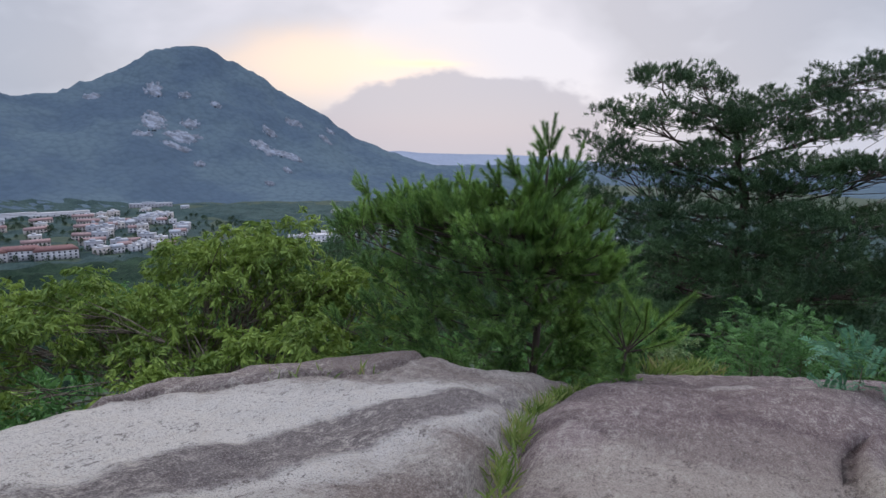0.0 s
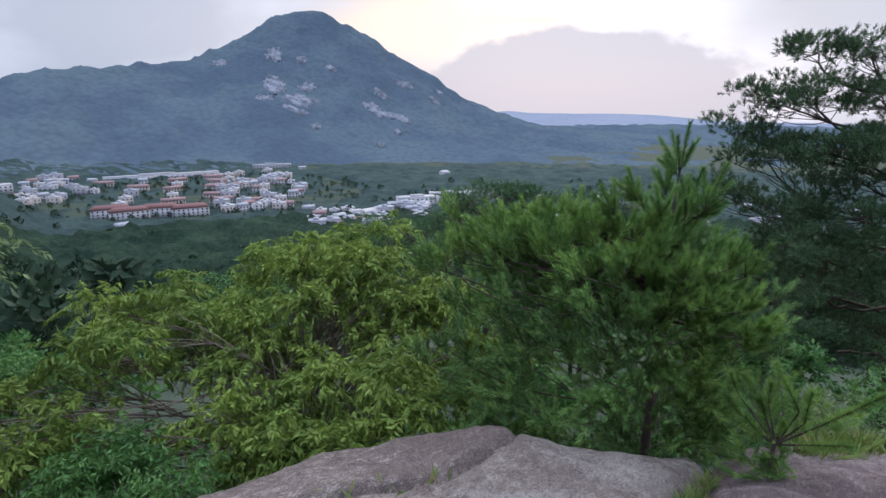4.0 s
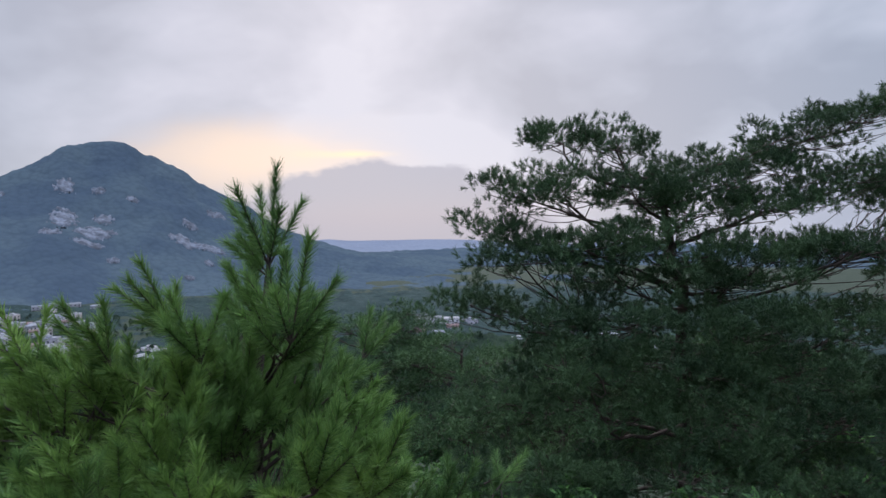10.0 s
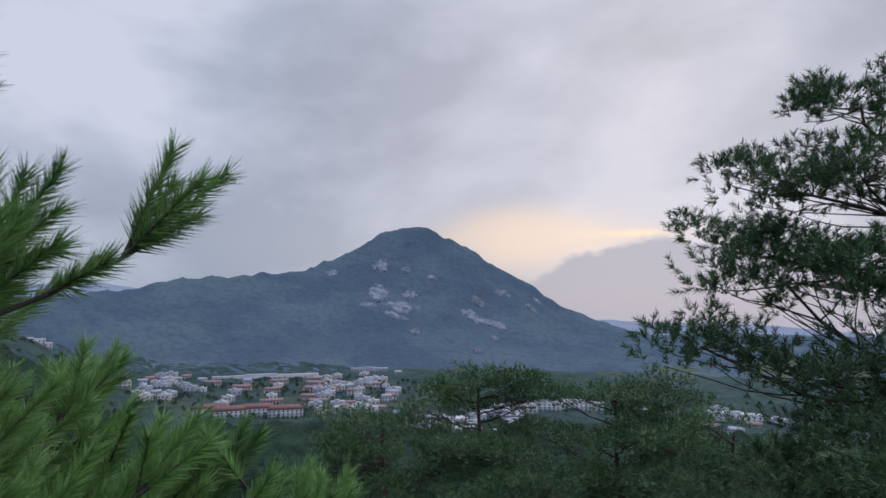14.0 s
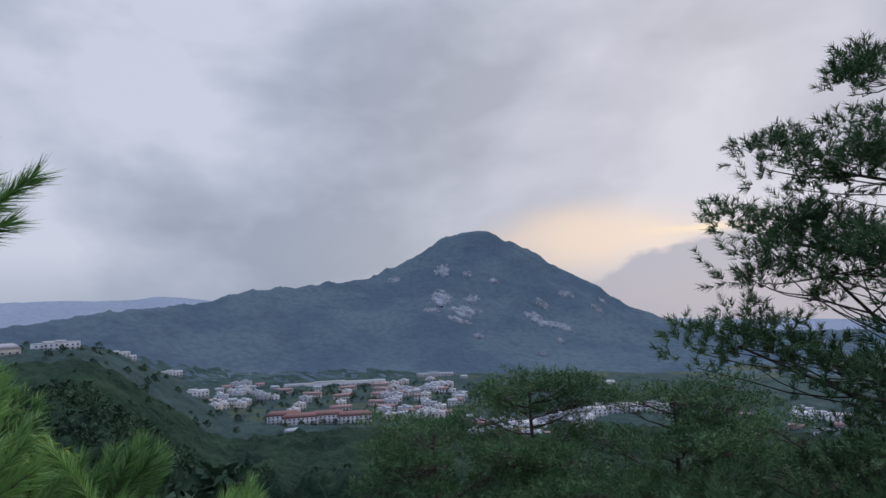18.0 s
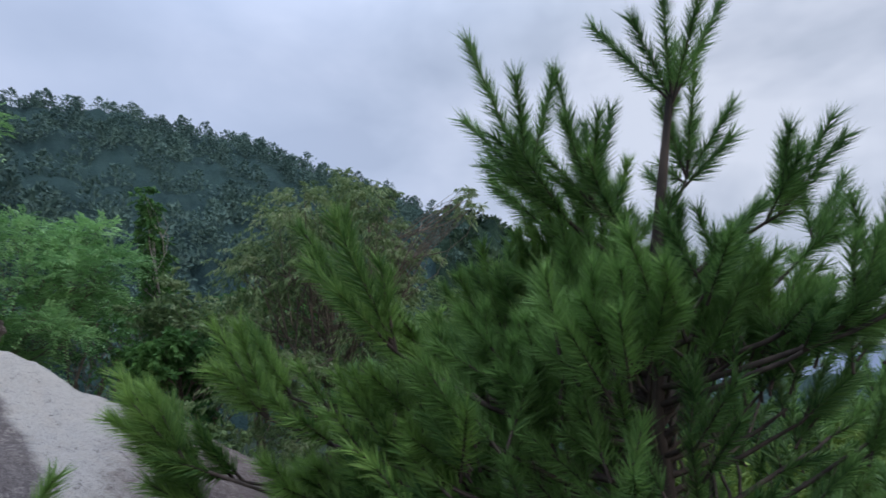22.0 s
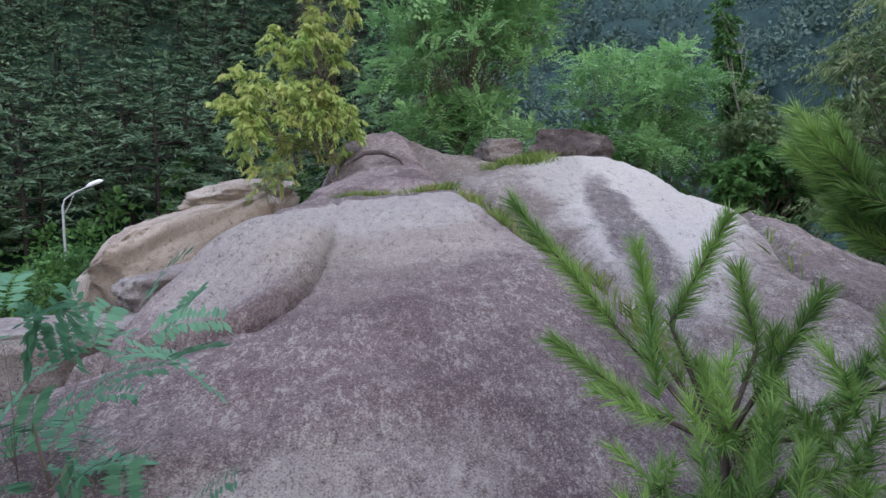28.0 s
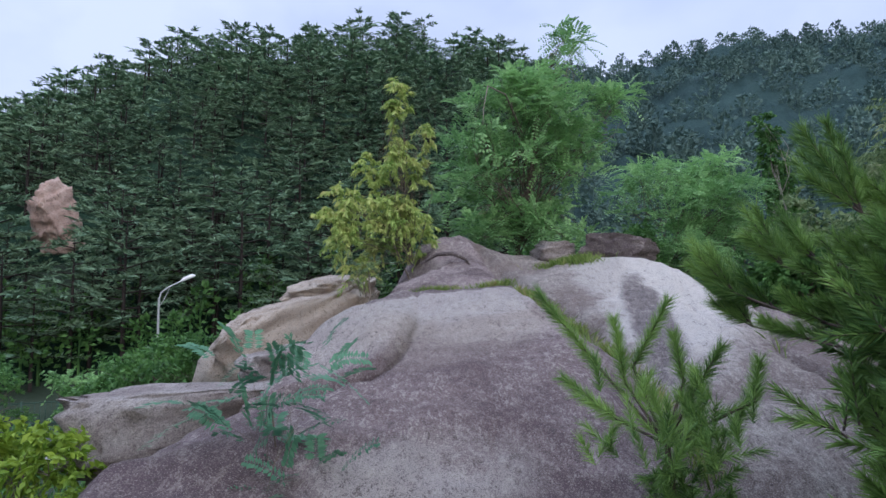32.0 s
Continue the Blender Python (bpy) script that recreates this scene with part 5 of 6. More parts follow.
# undergrowth on the slopes round the outcrop
for k, (x, y, rx, rz, m) in enumerate(((5.2, 13.2, 1.5, 1.8, M_GREEN), (7.4, 12.6, 1.5, 1.8, M_GREEN), (9.6, 12.4, 1.6, 1.8, M_GREEN), (11.6, 13.4, 1.6, 1.8, M_GREEN), (4.2, 15.2, 1.6, 1.8, M_GREEN), (8.4, 9.8, 1.4, 1.0, M_GREEN), (0.4, 10.8, 1.5, 0.9, M_GREEN), (-1.2, 13.0, 1.8, 1.1, M_GREEN), (2.6, 11.6, 1.6, 0.9, M_GREEN), (-5.6, 4.6, 1.4, 0.9, M_GREYGREEN), (-5.6, 1.2, 1.6, 1.2, M_GREYGREEN), (-4.6, -1.0, 1.3, 1.0, M_GREEN),
                                       (7.6, -2.4, 1.2, 0.8, M_GREEN), (9.6, -4.8, 1.5, 1.0, M_GREEN), (6.4, -7.5, 1.5, 0.8, M_GREEN), (12.8, -9.0, 1.6, 0.7, M_GREEN), (4.6, -6.5, 1.6, 1.2, M_GREEN), (9.2, -0.4, 1.0, 0.7, M_LIME), (8.4, 2.6, 1.2, 0.9, M_LIME), (13.5, -4.0, 1.6, 1.0, M_GREEN), (1.2, -6.5, 1.6, 1.2, M_GREEN))):
    gz = float(ground_z(np.array(float(x)), np.array(float(y))))
    broadleaf("green_shrub", "leafy green shrub on the slope below the outcrop", (x, y, gz), clumps_in((x, y, gz + rz * 0.8), (rx, rx, rz), 22, 180 + k, 0.28), m, 4200, 0.12, 0.055, 200 + k, 0.03, 0.4, None, "", "shrub")
broadleaf("bare_shrub", "thin brownish shrub with bare stems beside the tan boulder", (2.61, 0.5, -0.05), clumps_in((2.61, 0.5, -0.05 + 0.55), (0.4, 0.35, 0.4), 12, 230, 0.3), M_GREYGREEN, 500, 0.06, 0.014, 231, 0.012, 0.0, None, "", "shrub")


def undergrowth():
    """Low leaves and grass over the ground round the outcrop."""
    rng = np.random.default_rng(260)
    a, r = rng.uniform(0, 6.283, 52000), np.sqrt(rng.uniform(9, 420, 52000))
    x, y = HUB[0] + np.cos(a) * r, HUB[1] + np.sin(a) * r
    g = ground_z(x, y)
    ok = (rock_z(x, y) < g) & (fbm(x, y, 2.2, 61, 3) + rng.normal(0, 0.25, len(x)) > -0.15)
    P = np.stack([x, y, g - 0.02], -1)[ok]
    D = rng.normal(0, 0.55, P.shape) + [0, 0, 0.8]
    V, F = leaves(P, D, 0.24, 0.075, rng)
    tagged(put_mesh("undergrowth", V, F, M_GREEN), "low green undergrowth on the slope round the outcrop", "undergrowth", kind="stuff")


undergrowth()


# ---------- grass in the cracks ----------
def grass_along(name, line, width, count, height, label, seed, sunk=0.20):
    rng = np.random.default_rng(seed)
    line = np.asarray(line, float)
    seg = np.linalg.norm(np.diff(line, axis=0), axis=1)
    s = rng.uniform(0, seg.sum(), count)
    clump = np.sin(s * 7.0 + seed) + np.sin(s * 17.0) * 0.6
    s = s[clump + rng.normal(0, 0.8, count) > 0.05]
    acc = np.concatenate([[0], np.cumsum(seg)])
    P = np.stack([np.interp(s, acc, line[:, k]) for k in range(2)], -1) + rng.normal(0, width, (len(s), 2))
    z = rock_z(P[:, 0], P[:, 1]) - sunk
    P = np.column_stack([P, z])
    n = len(P)
    D = unit(rng.normal(0, 0.45, (n, 3)) * [1, 1, 0.3] + [0, 0, 1])
    L = height * rng.uniform(0.5, 1.3, (n, 1)) + 0.1
    W = unit(np.cross(D, rng.normal(size=(n, 3)))) * 0.0035
    bow = unit(rng.normal(size=(n, 3)) * [1, 1, 0]) * L * 0.22
    V = np.stack([P - W, P + W, P + D * L * 0.55 + W * 0.7 + bow * 0.3, P + D * L + bow - [0, 0, 1] * L * 0.08], 1).reshape(-1, 3)
    b = np.arange(n)[:, None] * 4
    F = np.concatenate([b + [0, 1, 2], b + [0, 2, 3]], 1).reshape(-1, 3)
    tagged(put_mesh(name, V, F, M_GRASS), label, "grass", kind="stuff")


grass_along("grass_strip", CRACK_GRASS[2:7], 0.038, 1900, 0.07, "green and dry grass growing in the crack between slabs", 4)
grass_along("grass_strip", CRACK_LEVEL[:3], 0.03, 1300, 0.045, "short grass in the level crack", 5, 0.12)
grass_along("grass_patch", [(-0.9, 0.3), (-1.0, 0.9), (-0.7, 0.2)], 0.15, 2200, 0.10, "bright green grass tuft between slabs", 6, 0.05)
grass_along("grass_tuft", CRACK_RIM[2:4], 0.02, 50, 0.10, "dry brown stalks in a thin crack", 7, 0.05)
grass_along("grass_tuft", [(3.2, 7.4), (4.2, 8.0)], 0.12, 700, 0.22, "dry grass at the slab's edge", 8, 0.02)


# ---------- woods on the hillsides ----------
def tree_shape(seed, height, spread, cards, card):
    """The crown of one leafy tree far off: rounded clumps of leaves on a thin trunk."""
    rng = np.random.default_rng(seed)
    n = 12
    V, F, cnt = [], [], 0
    for k in range(n):
        u = (k + 0.5) / n
        z = height * (0.35 + 0.63 * u)
        rad = spread * (math.sin(math.pi * min(1, 0.25 + 0.8 * u)) * 0.85 + 0.12)
        t, d = rng.uniform(0, 6.283), spread * 0.5 * rng.uniform(0, 1) * (1 - u * 0.6)
        c = np.array([d * math.cos(t), d * math.sin(t), z])
        m = cards // n
        off = shell(m, rng, 0.7, 0.2) * rad * rng.uniform(0.6, 1.0)
        v, f = leaves(c + off, unit(off) + rng.normal(0, 0.5, (m, 3)) + [0, 0, 0.25], card, card * 0.6, rng, 0.4)
        V.append(v), F.append(f + cnt)
        cnt += len(v)
    v, f = tube(np.array([(0, 0, -0.5), (0.1, 0, height * 0.5), (0, 0, height * 0.9)]), [height * 0.025, height * 0.018, 0.02], 3)
    tri = np.concatenate([f[:, [0, 1, 2]], f[:, [0, 2, 3]]])
    V.append(v), F.append(tri + cnt)
    return np.concatenate(V), np.concatenate(F)


def wood(name, label, places, shapes, mat, seed, scale=(0.75, 1.3)):
    """A wood in one mesh, with its trunks and boughs in another below it where the shapes have them."""
    rng = np.random.default_rng(seed)
    soups = [Soup(), Soup()]
    for x, y, z in places:
        shape = shapes[rng.integers(len(shapes))]
        t, s = rng.uniform(0, 6.283), rng.uniform(*scale)
        c, q, tall = math.cos(t) * s, math.sin(t) * s, s * rng.uniform(0.85, 1.15)
        for soup, (V, F) in zip(soups, shape if isinstance(shape, list) else [shape]):
            soup.add(np.stack([V[:, 0] * c - V[:, 1] * q + x, V[:, 0] * q + V[:, 1] * c + y, V[:, 2] * tall + z], -1), F)
    root = tagged(soups[0].put(name, mat), label, "woods", kind="stuff")
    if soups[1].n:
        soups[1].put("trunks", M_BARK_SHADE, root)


def spots(n, az, rad, seed, keep=None, height=ground_z):
    rng = np.random.default_rng(seed)
    a = np.radians(rng.uniform(*az, n))
    r = np.sqrt(rng.uniform(rad[0] ** 2, rad[1] ** 2, n))
    x, y = HUB[0] - np.sin(a) * r, HUB[1] + np.cos(a) * r
    ok = np.ones(n, bool) if keep is None else keep(x, y)
    x, y = x[ok], y[ok]
    return np.stack([x, y, height(x, y) - 0.3], -1)


def pine_shape(seed, height, spread, boughs, pairs, card, broad=0.22):
    """A pine on the hillside: long level boughs that carry flat feathered sprays, with gaps between them, and its wood."""
    rng = np.random.default_rng(seed)
    green, stem = Soup(), Soup()
    up = np.array([0, 0, 1.0])
    for k in range(boughs):
        u = (k + 0.5) / boughs
        t = k * 2.4 + rng.uniform(-0.5, 0.5)
        h = np.array([math.cos(t), math.sin(t), rng.normal(0.02, 0.10)])
        side = np.array([-math.sin(t), math.cos(t), rng.normal(0, 0.12)])
        reach = spread * (0.30 + 0.70 * math.sin(math.pi * min(1.0, 0.42 + 0.60 * u))) * rng.uniform(0.65, 1.1)
        root = up * height * (0.30 + 0.68 * u) + rng.normal(0, 0.1, 3)
        s = np.linspace(0.28, 1.0, pairs)[:, None]
        line = root + h * reach * s + up * reach * (0.10 * s - 0.30 * s * s + 0.26 * s ** 3)
        for sign in (1.0, -1.0, 0.0):
            q = line if sign else line[::2]
            D = h * 0.65 + side * sign * rng.uniform(0.6, 1.0, (len(q), 1)) + up * (0.12 if sign else 0.55) + rng.normal(0, 0.18, (len(q), 3))
            green.add(*leaves(q, D, card * (1.0 if sign else 0.8), card * broad, rng, 0.35, 0.45))
        if pairs > 6:
            v, f = tube(np.array([root - up * 0.2, line[-1]]), [0.05, 0.015], 3)
            stem.add(v, np.concatenate([f[:, [0, 1, 2]], f[:, [0, 2, 3]]]))
    v, f = tube(np.array([(0, 0, -0.5), (0.1, 0, height * 0.5), (0, 0, height * 0.96)]), [height * 0.020, height * 0.014, 0.02], 3)
    stem.add(v, np.concatenate([f[:, [0, 1, 2]], f[:, [0, 2, 3]]]))
    return [(np.concatenate(q.V), np.concatenate(q.F)) for q in (green, stem)]


PINES = [pine_shape(s, 9.5, 3.6, 22, 13, 0.62) for s in range(5)]
PINES_FAR = [pine_shape(10 + s, 9.5, 3.6, 15, 6, 1.0, 0.30) for s in range(4)]
LIGHT = [tree_shape(20 + s, 7.5, 3.4, 150, 0.75) for s in range(4)]
FARS = [tree_shape(40 + s, 9.0, 4.4, 84, 1.7) for s in range(5)]


def canopy(name, label, az, rad, steps, lift, mat, height=ground_z, keep=None, bumps=2.2, bare=-3.0):
    """The closed roof of a wood seen from afar: crowns as rounded bumps."""
    def roof(x, y):
        a = np.abs(fbm(x, y, 13.0, 31, 2)) ** 0.6 + np.abs(fbm(x, y, 7.0, 32, 2)) ** 0.7 * 0.6
        come = np.clip((np.hypot(x - HUB[0], y - HUB[1]) - rad[0]) / (rad[0] * 0.16), 0, 1)
        z = height(x, y) - 1.5 + come * (lift + 1.5 + a * bumps * 1.6 + fbm(x, y, 2.4, 33, 2) * 0.5)
        return z if keep is None else np.where(keep(x, y), z, height(x, y) + bare)
    V, F = polar_sheet(np.linspace(*az, steps[0]), np.geomspace(*rad, steps[1]), roof)
    tagged(put_mesh(name, V, F, mat, None, False), label, "woods", kind="stuff")


def canopy_material(name, dark, light, size):
    mat, n = material(name)
    pos = n.add("ShaderNodeTexCoord").outputs["Object"]
    a = n.noise(pos, 0.035, 5.0, 0.6)
    b = n.noise(pos, 1.0 / size, 6.0, 0.75)
    c = n.noise(pos, 6.0 / size, 4.0, 0.75)
    v = n.math("ADD", n.math("MULTIPLY", a, 0.4), n.math("ADD", n.math("MULTIPLY", b, 0.4), n.math("MULTIPLY", c, 0.2)))
    finish(n, n.ramp(v, (0.42, dark), (0.59, light)), 0.9, n.math("ADD", b, n.math("MULTIPLY", c, 0.4)), 1.0, size * 0.35, spec=0.05)
    return mat


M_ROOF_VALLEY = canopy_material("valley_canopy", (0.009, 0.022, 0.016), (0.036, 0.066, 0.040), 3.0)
# between valley green and mountain blue: haze mixed into the canopy colour
M_ROOF_FOOT = canopy_material("hazy_foot_canopy", (0.026, 0.047, 0.046), (0.062, 0.096, 0.090), 3.0)
# near-black sheet below the crowns stands for the shade between them
M_SHADE_HILL = canopy_material("hill_canopy", (0.012, 0.030, 0.020), (0.030, 0.062, 0.038), 1.2)
# bluer than the near hill, as haze painted on the further wood
M_ROOF_BLUE = canopy_material("hazy_hill_canopy", (0.024, 0.048, 0.048), (0.046, 0.085, 0.080), 1.6)
off_road = lambda x, y: ~((np.abs(y + 33) < 9) & (x > 2)) & ~((np.hypot(x - 16.6, y + 62.3) < 3.6) | (np.abs(x - 4.9 - (8.7 - y) * 0.165) < 2.6) & (y < -54) & (y > -63))
in_town = lambda x, y: (np.hypot((x + 395) / 180, (y - 665) / 180) < 1) | (np.hypot((x + 110) / 70, (y - 670) / 40) < 1)
in_yard = lambda x, y: np.hypot(x + 101, y - 176) < 26
clear = lambda x, y: ~in_town(x, y) & ~in_yard(x, y)
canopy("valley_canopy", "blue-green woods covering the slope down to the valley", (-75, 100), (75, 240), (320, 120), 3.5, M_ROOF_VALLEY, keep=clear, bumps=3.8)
low_land = lambda x, y: np.maximum(ground_z(x, y), mountain_z(x, y) if np.ndim(x) else 0)
foot_land = lambda x, y: low_land(x, y) - 4.5 * (np.hypot(x - HUB[0], y - HUB[1]) > 985 + 50 * fbm(x, y, 160, 44, 3))
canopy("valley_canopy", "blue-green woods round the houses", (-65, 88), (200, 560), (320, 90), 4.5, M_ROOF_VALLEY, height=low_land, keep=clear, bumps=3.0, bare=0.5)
canopy("hazy_foot_canopy", "woods at the foot of the mountain, blued with painted haze", (-65, 88), (500, 1060), (340, 110), 2.5, M_ROOF_FOOT, height=foot_land, keep=clear, bumps=2.0, bare=0.5)
canopy("hill_canopy", "closed dark sheet under the hillside pines, painted as shade between crowns", (143, 228), (48, 190), (180, 90), 2.0, M_SHADE_HILL, keep=off_road, bumps=1.3)
canopy("hill_canopy", "closed roof of the further wood, blue-green with painted haze", (76, 150), (55, 330), (180, 90), 2.0, M_ROOF_BLUE, bumps=1.6)
wood("pine_wood", "dense dark pine wood on the near hillside", spots(300, (146, 218), (46, 96), 101, off_road), PINES, M_FOREST, 102, (0.8, 1.45))
wood("pine_wood", "dark pine wood towards the ridge", spots(640, (146, 222), (92, 168), 115, off_road), PINES_FAR, M_FOREST, 102, (0.8, 1.4))
wood("mixed_wood", "woods on the further hillside, blue-green with painted haze", spots(1080, (80, 149), (50, 285), 103), LIGHT, M_FOREST_FAR, 104, (0.9, 1.4))
wood("mixed_wood", "leafy green woods in the dip", spots(110, (150, 225), (34, 56), 105, lambda x, y: off_road(x, y) & ~((x > 8) & (y > -34))), LIGHT, M_GREEN, 106, (0.6, 0.9))
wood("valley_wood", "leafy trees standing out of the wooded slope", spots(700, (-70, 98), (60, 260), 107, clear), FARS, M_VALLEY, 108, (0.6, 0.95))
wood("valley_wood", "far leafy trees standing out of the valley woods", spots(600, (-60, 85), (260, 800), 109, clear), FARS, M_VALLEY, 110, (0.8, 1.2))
wood("slope_wood", "leafy trees on the slope close below the outcrop", spots(150, (-75, 100), (22, 80), 111), LIGHT, M_GREEN, 112, (0.45, 0.7))
wood("valley_wood", "leafy trees covering the flank of the hill", spots(1500, (40, 98), (70, 430), 116, clear), FARS, M_VALLEY, 117, (0.8, 1.5))
wood("garden_trees", "small trees between the houses", spots(800, (10, 47), (560, 980), 113, in_town), FARS, M_VALLEY, 114, (0.45, 0.8))


# ---------- the town in the valley ----------
M_WHITE = plain("white_render", (0.45, 0.45, 0.47), 0.8, 0, 0.10, 0.4)
M_CREAM = plain("cream_render", (0.42, 0.385, 0.36), 0.8, 0, 0.12, 0.4)
M_GREYWALL = plain("grey_render", (0.30, 0.30, 0.325), 0.85, 0, 0.12, 0.4)
M_REDROOF = plain("red_roof_tiles", (0.20, 0.105, 0.10), 0.8, 0, 0.25, 1.2)
M_PINKROOF = plain("faded_red_roof", (0.29, 0.195, 0.19), 0.8, 0, 0.2, 0.8)
M_GREYROOF = plain("grey_roof", (0.34, 0.36, 0.40), 0.7, 0, 0.15, 0.5)
M_GREENROOF = plain("green_roof", (0.10, 0.22, 0.19), 0.7, 0, 0.15, 0.5)
M_WINDOW = plain("dark_window_glass", (0.05, 0.06, 0.075), 0.15, 0, 0.1, 1.0)


def box(soup, lo, hi):
    x0, y0, z0 = lo
    x1, y1, z1 = hi
    V = [(x0, y0, z0), (x1, y0, z0), (x1, y1, z0), (x0, y1, z0), (x0, y0, z1), (x1, y0, z1), (x1, y1, z1), (x0, y1, z1)]
    soup.add(V, [(0, 3, 2, 1), (4, 5, 6, 7), (0, 1, 5, 4), (1, 2, 6, 5), (2, 3, 7, 6), (3, 0, 4, 7)])


def make_house(name, label, w, d, h, roof, wall, roofmat, storeys=2, bays=3, group="houses of the town"):
    """A house: walls, an overhanging roof (gable, hip or flat) and windows on its long sides."""
    root = thing(name, (0, 0, 0), label, "house", group)
    s = Soup()
    box(s, (-w / 2, -d / 2, -2.5), (w / 2, d / 2, h))
    s.put("wall", wall, root)
    s = Soup()
    o = 0.5
    if roof == "flat":
        box(s, (-w / 2 - 0.2, -d / 2 - 0.2, h), (w / 2 + 0.2, d / 2 + 0.2, h + 0.6))
        box(s, (-w * 0.2, -d * 0.2, h + 0.6), (w * 0.1, d * 0.2, h + 2.4))
        s.put("roof", roofmat, root)
    else:
        inset = d * 0.45 if roof == "hip" else 0
        rise = d * 0.36
        V = [(-w / 2 - o, -d / 2 - o, h - 0.2), (w / 2 + o, -d / 2 - o, h - 0.2), (w / 2 + o, d / 2 + o, h - 0.2), (-w / 2 - o, d / 2 + o, h - 0.2), (-w / 2 - o + inset, 0, h + rise), (w / 2 + o - inset, 0, h + rise)]
        T = [(0, 1, 5), (0, 5, 4), (2, 3, 4), (2, 4, 5), (1, 2, 5), (3, 0, 4), (0, 2, 1), (0, 3, 2)]
        s.add(V, T)
        s.put("roof", roofmat, root)
    for k in range(storeys):
        for b in range(bays):
            x = -w / 2 + (b + 0.5) * w / bays
            z = 0.9 + k * (h - 0.6) / storeys
            s = Soup()
            box(s, (x - 0.8, -d / 2 - 0.06, z), (x + 0.8, -d / 2 + 0.2, z + 1.5))
            s.put("window", M_WINDOW, root)
    return root


def far_z(x, y):
    return float(max(ground_z(np.array([x]), np.array([y]))[0], mountain_z(np.array([x]), np.array([y]))[0]))


def place(az, el_or_r, by_el=True):
    """A place in the valley by heading and distance, or by heading and depression."""
    if by_el:
        r = np.linspace(120, 1500, 2000)
        d = heading(az)
        x, y = HUB[0] + d.x * r, HUB[1] + d.y * r
        g = np.maximum(ground_z(x, y), mountain_z(x, y))
        k = int(np.argmin(np.abs(np.degrees(np.arctan2(g - 0.7, r)) - el_or_r)))
        return float(x[k]), float(y[k]), float(g[k])
    d = heading(az)
    x, y = HUB[0] + d.x * el_or_r, HUB[1] + d.y * el_or_r
    return x, y, far_z(x, y)


def town():
    rng = np.random.default_rng(500)
    base = [make_house("house", "white house with a grey pitched roof in the valley", 11, 8, 6.2, "gable", M_WHITE, M_GREYROOF),
            make_house("house", "cream house with a flat roof in the valley", 12, 10, 7.5, "flat", M_CREAM, M_WHITE),
            make_house("house", "grey block with a flat roof in the valley", 15, 10, 8.5, "flat", M_GREYWALL, M_GREYROOF),
            make_house("house", "white house with a faded red roof in the valley", 12, 8, 5.6, "gable", M_WHITE, M_PINKROOF),
            make_house("house", "small white house with a flat roof in the valley", 9, 8, 6.0, "flat", M_WHITE, M_WHITE, 2, 2)]
    row = make_house("terrace_house", "white terrace with a faded red roof", 24, 8, 5.5, "gable", M_CREAM, M_PINKROOF, 2, 7, "red terraces")
    grand = make_house("mansion", "white terrace with a dark red hipped roof", 34, 11, 9.0, "hip", M_WHITE, M_REDROOF, 3, 8, "mansions")
    long_roof = make_house("long_hall", "long low white-roofed hall at the foot of the mountain", 150, 10, 5.0, "flat", M_WHITE, M_WHITE, 1, 20, "")
    used = set()

    def settle(ob, az, el, turn, sink=0.0):
        x, y, z = place(az, el)
        m = pose(x, y, z - sink, 0, 0, az + turn)
        if ob in used:
            copy_thing(ob, m)
        else:
            used.add(ob)
            ob.matrix_basis = m

    for az, el, turn in ((38.0, -10.2, 6), (35.6, -10.1, -4), (33.2, -10.3, 3), (39.4, -9.9, 0)):
        settle(grand, az, el, turn)
    for k in range(5):
        el = -7.4 - k * 0.48
        for az in np.arange(30.8, 40.8, 2.9 + 0.25 * k):
            if rng.random() < 0.45:
                settle(base[rng.integers(5)], az, el, rng.uniform(-30, 30))
                continue
            settle(row, az + rng.uniform(-0.3, 0.3), el + rng.uniform(-0.2, 0.2), rng.uniform(-25, 25))
    settle(long_roof, 35.0, -6.9, 2)
    for k in range(92):
        az = rng.uniform(23.2, 30.8) if k % 3 else rng.uniform(40.2, 45.5)
        el = rng.uniform(-10.3, -6.9) if az < 31 else rng.uniform(-8.4, -6.6)
        settle(base[rng.integers(5)], az, el, rng.uniform(-30, 30))
    for k in range(38):
        settle(base[rng.integers(5)], rng.uniform(12, 23), rng.uniform(-12.4, -10.6), rng.uniform(-30, 30))
    for k in range(18):
        settle(base[rng.integers(5)], rng.uniform(-28, 6), rng.uniform(-12.5, -9.5), rng.uniform(-30, 30))
    settle(base[0], 38.7, -11.2, 20)
    # long white blocks among the trees
    slab_block = make_house("apartment_block", "long white terraced block among the trees", 46, 14, 9.0, "flat", M_WHITE, M_WHITE, 3, 10, "white blocks")
    for az, el, turn in ((9.6, -9.8, 5), (6.6, -9.7, -12), (12.6, -10.2, 10), (18.5, -11.6, 35), (-6.0, -10.0, 0)):
        settle(slab_block, az, el, turn)
    pavilion = make_house("pavilion", "small white pavilion with a pale roof under the mountain", 16, 10, 6.0, "hip", M_WHITE, M_WHITE, 1, 4, "")
    settle(pavilion, 10.1, -7.6, 0)
    school = make_house("school", "low pale building with a grey roof at the mountain's foot", 60, 12, 7.0, "flat", M_GREYWALL, M_GREYROOF, 2, 12, "")
    settle(school, 25.9, -6.55, 0)
    villa = make_house("villa", "white villa on the wooded hill", 30, 12, 7.0, "flat", M_WHITE, M_WHITE, 2, 7, "white villas")
